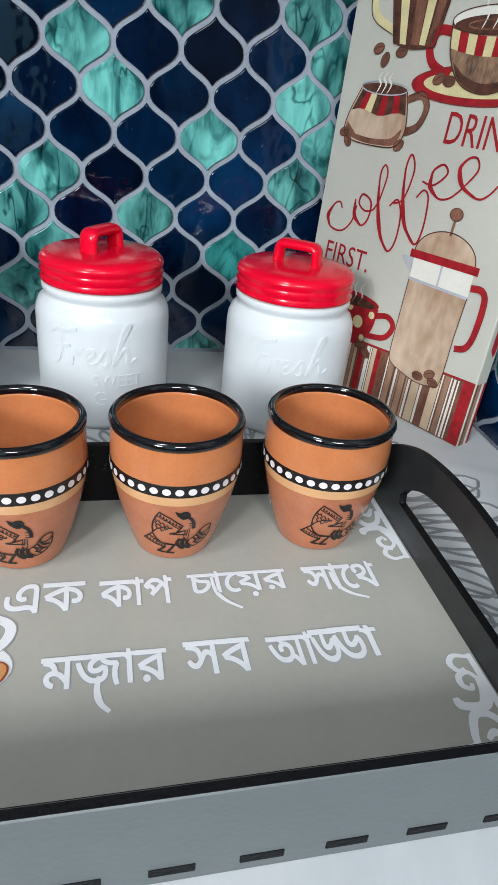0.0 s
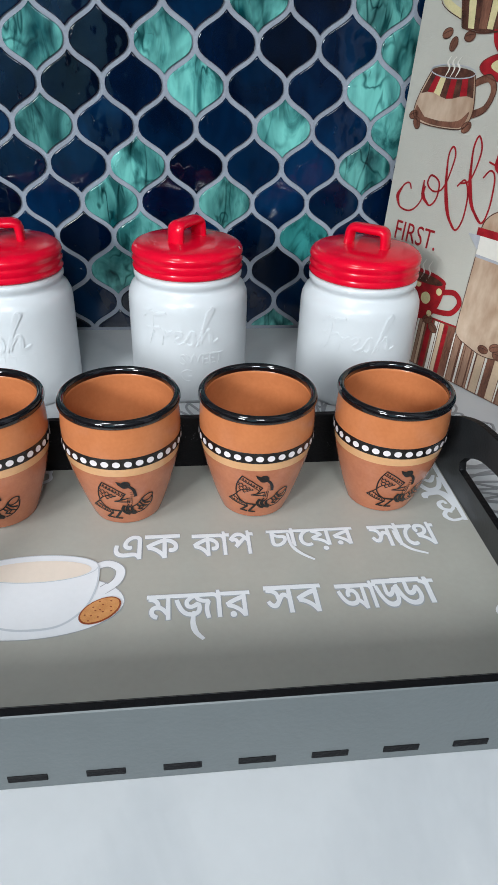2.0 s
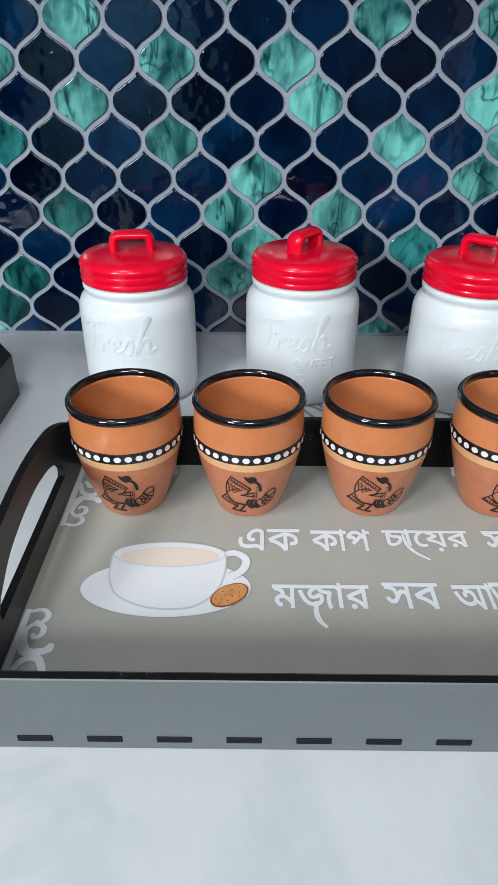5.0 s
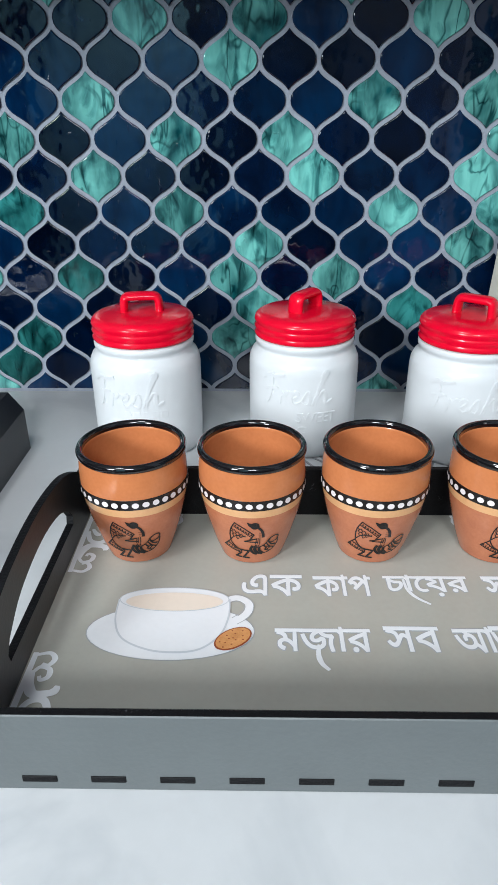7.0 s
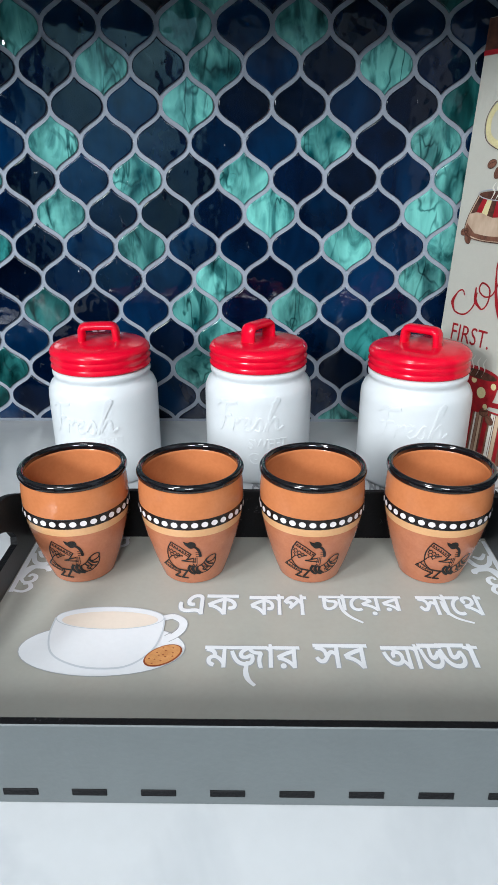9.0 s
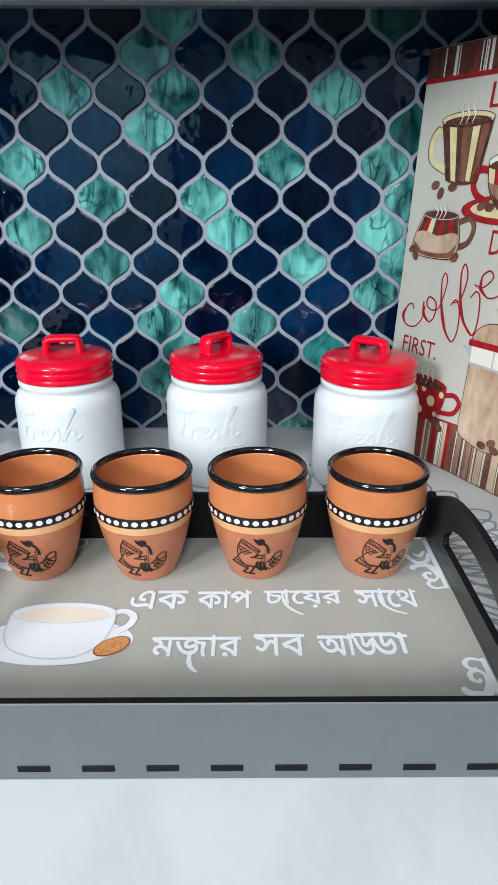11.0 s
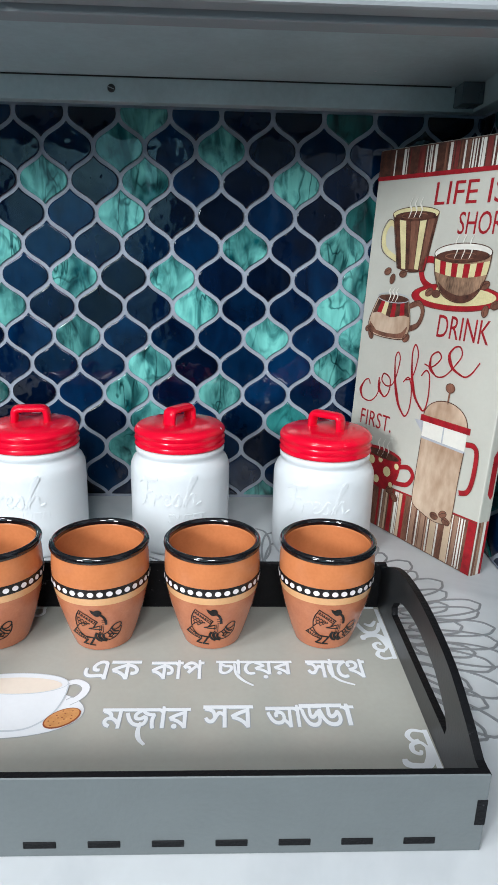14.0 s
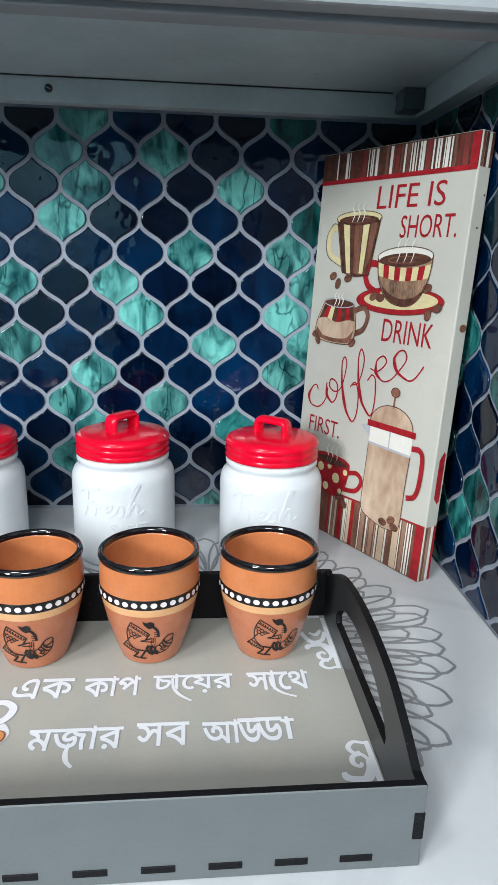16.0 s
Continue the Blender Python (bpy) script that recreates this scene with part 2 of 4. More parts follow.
def box(x0, x1, y0, y1, z0, z1, bevel=0.0, seg=2):
    bm = bmesh.new()
    bmesh.ops.create_cube(bm, size=1.0, matrix=Matrix.Translation(((x0 + x1) / 2, (y0 + y1) / 2, (z0 + z1) / 2)) @ Matrix.Diagonal((x1 - x0, y1 - y0, z1 - z0, 1)))
    if bevel:
        bmesh.ops.bevel(bm, geom=bm.edges[:], offset=bevel, segments=seg, profile=0.5, affect="EDGES")
    return bm


def smooth(bm):
    for f in bm.faces:
        f.smooth = True
    return bm


def lathe(profile, n=64, close=False):
    """Turns a profile of (radius, height) round z."""
    bm = bmesh.new()
    rings = []
    for r, z in profile:
        if r < 1e-6:
            rings.append([bm.verts.new((0, 0, z))])
        else:
            rings.append([bm.verts.new((r * math.cos(2 * math.pi * k / n), r * math.sin(2 * math.pi * k / n), z)) for k in range(n)])
    if close:
        rings.append(rings[0])
    for a, b in zip(rings, rings[1:]):
        for k in range(n):
            j = (k + 1) % n
            if len(a) == 1 and len(b) == 1:
                continue
            if len(a) == 1:
                bm.faces.new((a[0], b[j], b[k]))
            elif len(b) == 1:
                bm.faces.new((a[k], a[j], b[0]))
            else:
                bm.faces.new((a[k], a[j], b[j], b[k]))
    bmesh.ops.recalc_face_normals(bm, faces=bm.faces)
    return smooth(bm)


def spline(points, steps=8, closed=False):
    """A smooth line through a few points."""
    p = [Vector(q).to_3d() if len(q) == 2 else Vector(q) for q in points]
    n = len(p)
    out = []
    for i in range(n if closed else n - 1):
        a, b, c, d = (p[(i + k) % n] if closed else p[min(max(i + k, 0), n - 1)] for k in (-1, 0, 1, 2))
        for s in range(steps):
            t = s / steps
            out.append(0.5 * (2 * b + (c - a) * t + (2 * a - 5 * b + 4 * c - d) * t * t + (3 * b - a - 3 * c + d) * t ** 3))
    if not closed:
        out.append(p[-1])
    return out


def ribbon(bm, line, width, z=0.0, closed=False, taper=0.0, thick=0.0):
    """A flat stroke along a line in the xy plane, thick metres high."""
    n = len(line)
    rows = []
    for i, q in enumerate(line):
        a = line[(i - 1) % n] if closed else line[max(i - 1, 0)]
        b = line[(i + 1) % n] if closed else line[min(i + 1, n - 1)]
        d = (b - a).to_2d()
        d = d.normalized() if d.length > 1e-9 else Vector((1, 0))
        k = width / 2 * (1 - taper * abs(2 * i / max(n - 1, 1) - 1))
        o = Vector((-d.y, d.x)) * k
        rows.append((bm.verts.new((q.x + o.x, q.y + o.y, z + thick)), bm.verts.new((q.x - o.x, q.y - o.y, z + thick))))
    pairs = list(zip(rows, rows[1:])) + ([(rows[-1], rows[0])] if closed else [])
    made = [bm.faces.new((a[0], a[1], b[1], b[0])) for a, b in pairs]
    if thick:
        r = bmesh.ops.extrude_face_region(bm, geom=made)
        bmesh.ops.translate(bm, verts=[v for v in r["geom"] if isinstance(v, bmesh.types.BMVert)], vec=(0, 0, -thick))
    return bm


def blob(bm, line, z=0.0):
    """A filled flat shape from its outline."""
    f = bm.faces.new([bm.verts.new((q[0], q[1], z)) for q in line])
    f.normal_update()
    if f.normal.z < 0:
        f.normal_flip()
    bmesh.ops.triangulate(bm, faces=[f])
    return bm


def oval(cx, cy, rx, ry, n=32, turn=0.0, a0=0.0, a1=360.0):
    out = []
    c, s = math.cos(radians(turn)), math.sin(radians(turn))
    full = abs(a1 - a0 - 360) < 1e-6
    for k in range(n if full else n + 1):
        a = radians(a0 + (a1 - a0) * k / n)
        x, y = rx * math.cos(a), ry * math.sin(a)
        out.append(Vector((cx + c * x - s * y, cy + s * x + c * y, 0)))
    return out


def letters(body, x0, x1, y0, y1, shear=0.0, thick=0.0002, bold=0.0, cut=0.0, swell=0.0):
    """Lettering in the built-in font, fitted to a box in the xy plane. Strokes of a glyph that overlap are merged."""
    data = bpy.data.curves.new("lettering", "FONT")
    data.body, data.shear, data.offset, data.resolution_u, data.fill_mode = body, shear, bold, 3, "NONE"
    ob = bpy.data.objects.new("lettering", data)
    scene.collection.objects.link(ob)
    bpy.context.view_layer.update()
    me = bpy.data.meshes.new_from_object(ob.evaluated_get(bpy.context.evaluated_depsgraph_get()))
    bpy.data.objects.remove(ob)
    near = {}
    for e in me.edges:
        near.setdefault(e.vertices[0], []).append(e.vertices[1])
        near.setdefault(e.vertices[1], []).append(e.vertices[0])
    co = [v.co.to_2d() for v in me.vertices]
    bpy.data.meshes.remove(me)
    seen, edges, loops = set(), [], []
    for s in range(len(co)):
        if s in seen or s not in near:
            continue
        loop, at = [s], ([k for k in near[s] if k == s + 1] or near[s])[0]
        seen.add(s)
        while at not in seen:
            seen.add(at)
            loop.append(at)
            go = [k for k in near[at] if k not in seen]
            if not go:
                break
            at = go[0]
        edges += [(loop[i - 1], loop[i]) for i in range(len(loop))]
        loops.append(loop)
    xs, ys = [q.x for q in co], [q.y for q in co]
    if swell:  # every outline moves outwards, which makes the hand bolder

        def area(loop):
            return sum(co[loop[k - 1]].cross(co[loop[k]]) for k in range(len(loop)))
        sign = 1.0 if area(max(loops, key=lambda l: abs(area(l)))) > 0 else -1.0
        reach = swell * (max(xs) - min(xs)) / (x1 - x0)
        moved = list(co)
        for loop in loops:
            for k, at in enumerate(loop):
                d = (co[loop[(k + 1) % len(loop)]] - co[loop[k - 1]])
                if d.length > 1e-9:
                    d.normalize()
                    moved[at] = co[at] + Vector((d.y, -d.x)) * sign * reach
        co = moved
    pts, _, tris, _, _, _ = geometry.delaunay_2d_cdt(co, edges, [], 0, 1e-6)
    a = np.array([co[i][:] for i, _ in edges])
    b = np.array([co[j][:] for _, j in edges])
    low = min(ys) + cut * (max(ys) - min(ys))
    bm = bmesh.new()
    vs = [bm.verts.new((x0 + (q.x - min(xs)) / (max(xs) - min(xs)) * (x1 - x0), y0 + (q.y - low) / (max(ys) - low) * (y1 - y0), thick)) for q in pts]
    made = []
    for t in tris:
        cx, cy = sum(pts[k].x for k in t) / 3, sum(pts[k].y for k in t) / 3
        side = (b[:, 0] - a[:, 0]) * (cy - a[:, 1]) - (cx - a[:, 0]) * (b[:, 1] - a[:, 1])
        wind = np.sum((a[:, 1] <= cy) & (b[:, 1] > cy) & (side > 0)) - np.sum((a[:, 1] > cy) & (b[:, 1] <= cy) & (side < 0))
        if wind:
            f = bm.faces.new([vs[k] for k in t])
            f.normal_update()
            if f.normal.z < 0:
                f.normal_flip()
            made.append(f)
    bmesh.ops.delete(bm, geom=[v for v in bm.verts if not v.link_faces], context="VERTS")
    if thick:
        r = bmesh.ops.extrude_face_region(bm, geom=made)
        bmesh.ops.translate(bm, verts=[v for v in r["geom"] if isinstance(v, bmesh.types.BMVert)], vec=(0, 0, -thick))
        bmesh.ops.recalc_face_normals(bm, faces=bm.faces)
    return bm


def tube(points, r, n=12, closed=False):
    """A round bar along a line."""
    bm = bmesh.new()
    rings = []
    m = len(points)
    side = None
    for i, p in enumerate(points):
        d = (points[(i + 1) % m if closed else min(i + 1, m - 1)] - points[(i - 1) % m if closed else max(i - 1, 0)]).normalized()
        if side is None:
            side = d.orthogonal().normalized()
        side = (side - d * side.dot(d)).normalized()
        up = d.cross(side)
        rings.append([bm.verts.new(p + r * (side * math.cos(2 * math.pi * k / n) + up * math.sin(2 * math.pi * k / n))) for k in range(n)])
    for a, b in list(zip(rings, rings[1:])) + ([(rings[-1], rings[0])] if closed else []):
        for k in range(n):
            bm.faces.new((a[k], a[(k + 1) % n], b[(k + 1) % n], b[k]))
    if not closed:
        bm.faces.new(rings[0][::-1])
        bm.faces.new(rings[-1])
    bmesh.ops.recalc_face_normals(bm, faces=bm.faces)
    return smooth(bm)


def slab_outline(outer, holes, x0, x1):
    """A board cut from an outline in the yz plane with openings, from x0 to x1."""
    bm = bmesh.new()
    loops = []
    for loop in (outer, *holes):
        vs = [bm.verts.new((x0, y, z)) for y, z in loop]
        loops.append([bm.edges.new((vs[i], vs[(i + 1) % len(vs)])) for i in range(len(vs))])
    bmesh.ops.triangle_fill(bm, edges=bm.edges[:], use_beauty=True, use_dissolve=False)
    r = bmesh.ops.extrude_face_region(bm, geom=bm.faces[:])
    bmesh.ops.translate(bm, verts=[v for v in r["geom"] if isinstance(v, bmesh.types.BMVert)], vec=(x1 - x0, 0, 0))
    bmesh.ops.recalc_face_normals(bm, faces=bm.faces)
    return bm


def edge_material(bm, index, axis):
    """Gives the faces that do not look along an axis another material slot (the cut edges of a board)."""
    bm.normal_update()
    for f in bm.faces:
        if abs(f.normal[axis]) < 0.7:
            f.material_index = index
    return bm

# ---- the setting ----
WALL_Y, WALL_X, LEFT_X, FRONT_Y = 0.512, 0.326, -2.4, -2.6
CEIL_Z, FLOOR_Z, CZ = 1.5, -0.91, -0.0018  # CZ: the counter's top
wall_north = solid("wall_north", box(LEFT_X - 0.1, WALL_X + 0.12, WALL_Y, WALL_Y + 0.12, FLOOR_Z, CEIL_Z), GROUT, "tiled kitchen wall with pale grey grout behind the counter", "wall")
solid("wall_east_room", box(WALL_X, WALL_X + 0.12, FRONT_Y, -0.2005, FLOOR_Z, CEIL_Z), UNSEEN_WALL_PAINT, "unseen side wall, darkened to keep tile reflections dim", "wall")
wall_east = solid("wall_east", box(WALL_X, WALL_X + 0.12, -0.2, WALL_Y - 0.0005, FLOOR_Z, CEIL_Z), GROUT, "tiled side wall that meets the counter's end", "wall")
solid("wall_west", box(LEFT_X - 0.12, LEFT_X, FRONT_Y, WALL_Y, FLOOR_Z, CEIL_Z), UNSEEN_WALL_PAINT, "unseen room wall, darkened to keep tile reflections dim", "wall")
solid("wall_south", box(LEFT_X - 0.12, WALL_X + 0.12, FRONT_Y - 0.12, FRONT_Y, FLOOR_Z, CEIL_Z), UNSEEN_WALL_PAINT, "unseen room wall, darkened to keep tile reflections dim", "wall")
# unseen door-sized panel, added to give the glass tiles a pale reflection
door = thing("door_1", pose(-0.80, FRONT_Y + 0.001, FLOOR_Z), "unseen blue-grey panel added for its reflection in the tiles", "door", "", "structure")
part("leaf", box(-0.36, 0.36, 0.0, 0.035, 0.005, 2.03, 0.002), REFLECTED_PANEL_PAINT, door)
for x0, x1, z0, z1 in ((-0.43, -0.362, 0.0, 2.035), (0.362, 0.43, 0.0, 2.035), (-0.43, 0.43, 2.036, 2.10)):
    part("frame", box(x0, x1, 0.0, 0.05, z0, z1, 0.003), REFLECTED_PANEL_PAINT, door)
solid("floor", box(LEFT_X, WALL_X, FRONT_Y, WALL_Y, FLOOR_Z - 0.05, FLOOR_Z), FLOOR_WOOD, "dark grey kitchen floor", "floor")
solid("ceiling", box(LEFT_X - 0.12, WALL_X + 0.12, FRONT_Y - 0.12, WALL_Y + 0.12, CEIL_Z, CEIL_Z + 0.05), CEILING_PAINT, "white painted ceiling", "ceiling")

counter = solid("countertop", box(LEFT_X + 0.002, WALL_X - 0.0005, WALL_Y - 0.655, WALL_Y - 0.0005, -0.03 + CZ, CZ, 0.003), QUARTZ, "white quartz countertop with faint grey veins", "countertop", "")
base_unit = thing("base_cabinet", pose(0, 0, FLOOR_Z), "grey base cabinet under the white countertop", "cabinet")
part("body", box(LEFT_X + 0.01, WALL_X - 0.002, WALL_Y - 0.60, WALL_Y - 0.002, 0.0, -0.033 - FLOOR_Z), CABINET_PAINT, base_unit)

# upper cabinet
cab = thing("wall_cabinet", pose(0, 0, 0.4485), "grey wall cabinet seen from below with a recessed underside", "cabinet")
CX0, CX1, CY0, CY1 = -1.2, WALL_X - 0.001, 0.218, WALL_Y - 0.0015
part("underside_panel", box(CX0, CX1 - 0.02, CY0 + 0.02, CY1 - 0.018, 0.024, 0.036), CABINET_RAW, cab, "dull grey bottom panel")
part("back_rail", box(CX0, CX1 - 0.0185, CY1 - 0.0175, CY1, 0.0, 0.045, 0.0008), CABINET_RAW, cab, "grey hanging rail along the wall")
part("side_panel", box(CX1 - 0.018, CX1, CY0 + 0.0205, CY1, 0.0, 0.7, 0.0008), CABINET_RAW, cab, "grey end panel against the side wall")
part("front_frame", box(CX0, CX1, CY0, CY0 + 0.02, 0.0, 0.045, 0.0015), CABINET_PAINT, cab, "grey painted bottom rail of the face frame")
part("body", box(CX0, CX1 - 0.019, CY0 + 0.021, CY1 - 0.019, 0.037, 0.7), CABINET_PAINT, cab)
for x0, x1 in ((-0.56, -0.108), (-0.104, CX1 - 0.004)):
    part("door", box(x0, x1, CY0 - 0.021, CY0 - 0.001, 0.004, 0.7, 0.003), CABINET_PAINT, cab, "pale grey cabinet door")
part("corner_block", box(CX1 - 0.041, CX1 - 0.0185, CY1 - 0.046, CY1 - 0.018, 0.003, 0.0235, 0.001), BLOCK_GREY, cab, "small dark grey corner block")
part("seam", box(CX0, CX1 - 0.045, CY1 - 0.0195, CY1 - 0.0182, 0.0226, 0.0238), SCREW_METAL, cab, "dark joint along the rail")
sc = lathe([(0, 0.0016), (0.0024, 0.0016), (0.0034, 0.0012), (0.0041, 0.0), (0.0041, -0.002)], 20)
bmesh.ops.rotate(sc, verts=sc.verts, cent=(0, 0, 0), matrix=Matrix.Rotation(radians(90), 3, "X"))
fleck = lathe([(0, 0.0), (0.0012, -0.0002), (0.0016, -0.0003), (0, -0.0008)], 10)
part("paint_fleck", fleck, PRINT_WHITE, cab, "white fleck", pose(0.187, 0.438, 0.0239))
screw = part("screw", sc, SCREW_METAL, cab, "dark screw head", pose(-0.0773, CY1 - 0.0178, 0.0125))
# pale bar paints the highlight along the screw's slot
part("slot", box(-0.0030, 0.0030, -0.0019, -0.0014, -0.0004, 0.0004), PRINT_LINE, screw, "slot with its highlight put into a pale colour", pose(0, 0, 0, 0, 20, 0))

# ---- clay cups ----
CUP = [(0.0200, 0.0), (0.0226, 0.0008), (0.0236, 0.003), (0.0268, 0.012), (0.0303, 0.024), (0.0334, 0.036), (0.0356, 0.047), (0.0368, 0.057), (0.0371, 0.066), (0.0367, 0.074), (0.0360, 0.0805)]


CUP_FINE = [(q.x, q.y) for q in spline(CUP, 3)]


def cup_radius(z):
    for (r0, z0), (r1, z1) in zip(CUP_FINE, CUP_FINE[1:]):
        if z0 <= z <= z1 and z1 > z0:
            return r0 + (r1 - r0) * (z - z0) / (z1 - z0)
    return CUP[-1][0]


def wrap(bm, lift):
    """Lays a flat shape (x along the girth, y up) on the cup's outside, facing -y."""
    for v in bm.verts:
        r = cup_radius(v.co.y)
        a = v.co.x / max(r, 0.02) - math.pi / 2
        k = r + lift + v.co.z
        v.co = (k * math.cos(a), k * math.sin(a), v.co.y)
    return bm


def cup_band(z0, z1, lift, n=72):
    k = 4
    zs = [z0 + (z1 - z0) * i / k for i in range(k + 1)]
    zs = [z0, z0 + 0.00015] + zs[1:-1] + [z1 - 0.00015, z1]
    prof = [(cup_radius(z0) - 0.0004, z0)] + [(cup_radius(z) + lift, z) for z in zs] + [(cup_radius(z1) - 0.0004, z1)]
    return lathe(prof, n)


def make_cup():
    cup = thing("clay_cup", pose(0, 0, 0), "terracotta clay tea cup with black rim and dotted band", "cup", "clay cups on the tray")
    fine = CUP_FINE
    low = [q for q in fine if q[1] <= 0.0500] + [(cup_radius(0.0515), 0.0515)]
    high = [(cup_radius(0.0518), 0.0518)] + [q for q in fine if q[1] >= 0.0525]
    part("lower_body", lathe([(0, 0.0012)] + low + [(low[-1][0] - 0.003, low[-1][1])], 72), CLAY_LOW, cup, "matt terracotta lower half")
    inner = [(r - 0.0030, z) for r, z in reversed(fine) if z > 0.006] + [(0.018, 0.0045), (0, 0.004)]
    part("upper_body", lathe([(high[0][0] - 0.0031, high[0][1])] + high + [(0.0347, 0.0825)] + inner, 72), CLAY, cup, "glazed orange terracotta")
    rim = []
    for k in range(14):
        a = 2 * math.pi * k / 14
        rim.append((0.0352 + 0.0025 * math.cos(a), 0.0826 + 0.0030 * math.sin(a)))
    part("rim", lathe(rim, 72, close=True), BLACK_GLAZE, cup, "glossy black glazed rim")
    part("slip_band", cup_band(0.0469, 0.0529, 0.00012), CREAM, cup, "cream slip stripe")
    band = part("band", cup_band(0.0529, 0.0606, 0.0004), DECAL_BLACK, cup, "black band with white dots")
    zc = 0.05675
    r = cup_radius(zc) + 0.0006
    dot = bmesh.new()
    blob(dot, oval(0, 0, 0.0024, 0.0020, 14))
    dot = finish(dot, "dot")
    dot.materials.append(DECAL_WHITE)
    for k in range(34):
        a = 2 * math.pi * (k + 0.3) / 34
        part("dot", dot, DECAL_WHITE, band, "", Matrix.Translation((r * math.cos(a), r * math.sin(a), zc)) @ Matrix.Rotation(a + math.pi / 2, 4, "Z") @ Matrix.Rotation(radians(88), 4, "X"))
    # abstract zigzag decal, drawn on its own grid of thirds of a millimetre
    d = bmesh.new()
    lay_up = itertools.count()

    def at(x, y):
        return Vector(((x - 325) * 0.000137, 0.0573 - (y - 125) * 0.000175, 0.0))

    def line(w, *pts):
        p = [at(*q) for q in pts]
        z = 0.000004 * next(lay_up)
        for a, b in zip(p, p[1:]):
            o = (b - a).normalized() * w * 0.4
            ribbon(d, [a - o, (a + b) / 2, b + o], w, z)

    def curve(w, *pts):
        ribbon(d, spline([at(*q) for q in pts], 5), w, 0.000004 * next(lay_up))

    def fill(*pts):
        blob(d, [at(*q) for q in pts], 0.000004 * next(lay_up))
    # left wing with rows of zigzags
    curve(0.00085, (241, 214), (222, 246), (215, 280), (218, 314))
    line(0.00085, (241, 214), (288, 238), (337, 272))
    line(0.0006, (233, 232), (280, 256), (320, 284))
    curve(0.0008, (218, 312), (236, 292), (262, 282), (296, 284))
    for k in range(7):
        x, y = 243 + 13 * k, 222 + 7.5 * k
        fill((x - 3, y + 9), (x + 3, y - 1), (x + 8, y + 13))
    for r in range(3):
        line(0.0006, *[(222 + 3 * r + 9 * i, 246 + 17 * r + 4.5 * i + (7 if i % 2 else -3)) for i in range(9 - 2 * r)])
    # lower wedge
    line(0.0009, (217, 316), (182, 352), (226, 368), (272, 381))
    curve(0.0008, (217, 316), (236, 342), (270, 366), (272, 381))
    line(0.0006, (205, 334), (238, 350), (258, 364))
    for k in range(6):
        fill((190 + 13 * k, 350 + 4.2 * k), (196 + 13 * k, 341 + 5 * k), (201 + 13 * k, 354 + 4.2 * k))
    line(0.0005, *[(205 + 7 * i, 330 + 4.5 * i + (6 if i % 2 else -2)) for i in range(7)])
    line(0.0015, (268, 362), (312, 366), (284, 410), (310, 411))
    line(0.0015, (272, 380), (247, 406), (272, 409))
    # dark disc and collar
    blob(d, [(q.x, q.y) for q in oval(at(342, 224).x, at(342, 224).y, 0.0031, 0.0031, 20)], 0.0001)
    fill((302, 205), (329, 214), (324, 233), (312, 224))
    curve(0.0019, (356, 233), (372, 246), (381, 266), (383, 290))
    line(0.0010, (337, 272), (316, 300), (345, 296), (290, 310), (352, 316))
    for k in range(3):
        line(0.0005, (362, 262 + 11 * k), (388, 266 + 11 * k))
        line(0.0005, (350 + 8 * k, 292), (344 + 10 * k, 322))
    # banded drum
    ribbon(d, [at(438 + 27 * math.cos(a) , 308 + 16 * math.sin(a) - 8 * math.cos(a)) for a in [math.pi * k / 10 for k in range(20)]], 0.0010, 0.0001, closed=True)
    curve(0.0009, (414, 304), (392, 330), (360, 346))
    curve(0.0009, (464, 312), (452, 346), (414, 376), (372, 384))
    curve(0.0014, (408, 312), (424, 336), (448, 342))
    curve(0.0010, (398, 324), (414, 348), (436, 358))
    line(0.0010, (384, 336), (398, 354), (390, 362), (408, 372))
    line(0.0008, (400, 346), (418, 354), (404, 364))
    curve(0.0020, (330, 334), (320, 356), (334, 378), (352, 386))
    curve(0.0022, (346, 338), (340, 358), (356, 378), (378, 386))
    curve(0.0018, (362, 346), (362, 364), (378, 380))
    line(0.0005, (326, 334), (336, 344), (346, 328), (354, 346), (364, 326))
    part("decal", wrap(d, 0.00040), DECAL_BLACK, cup, "black zigzag folk decal")
    return cup


cup = make_cup()
TRAY_TOP = 0.0080
CUPS = ((-0.1325, 0.1893, 2), (-0.0500, 0.1893, 0), (0.0360, 0.1905, -1), (0.1255, 0.1905, 4))
for x, y, turn in CUPS[1:]:
    copy_thing(cup, pose(x, y, TRAY_TOP, 0, 0, turn))
cup.matrix_basis = pose(*CUPS[0][:2], TRAY_TOP, 0, 0, CUPS[0][2])

# ---- canisters ----


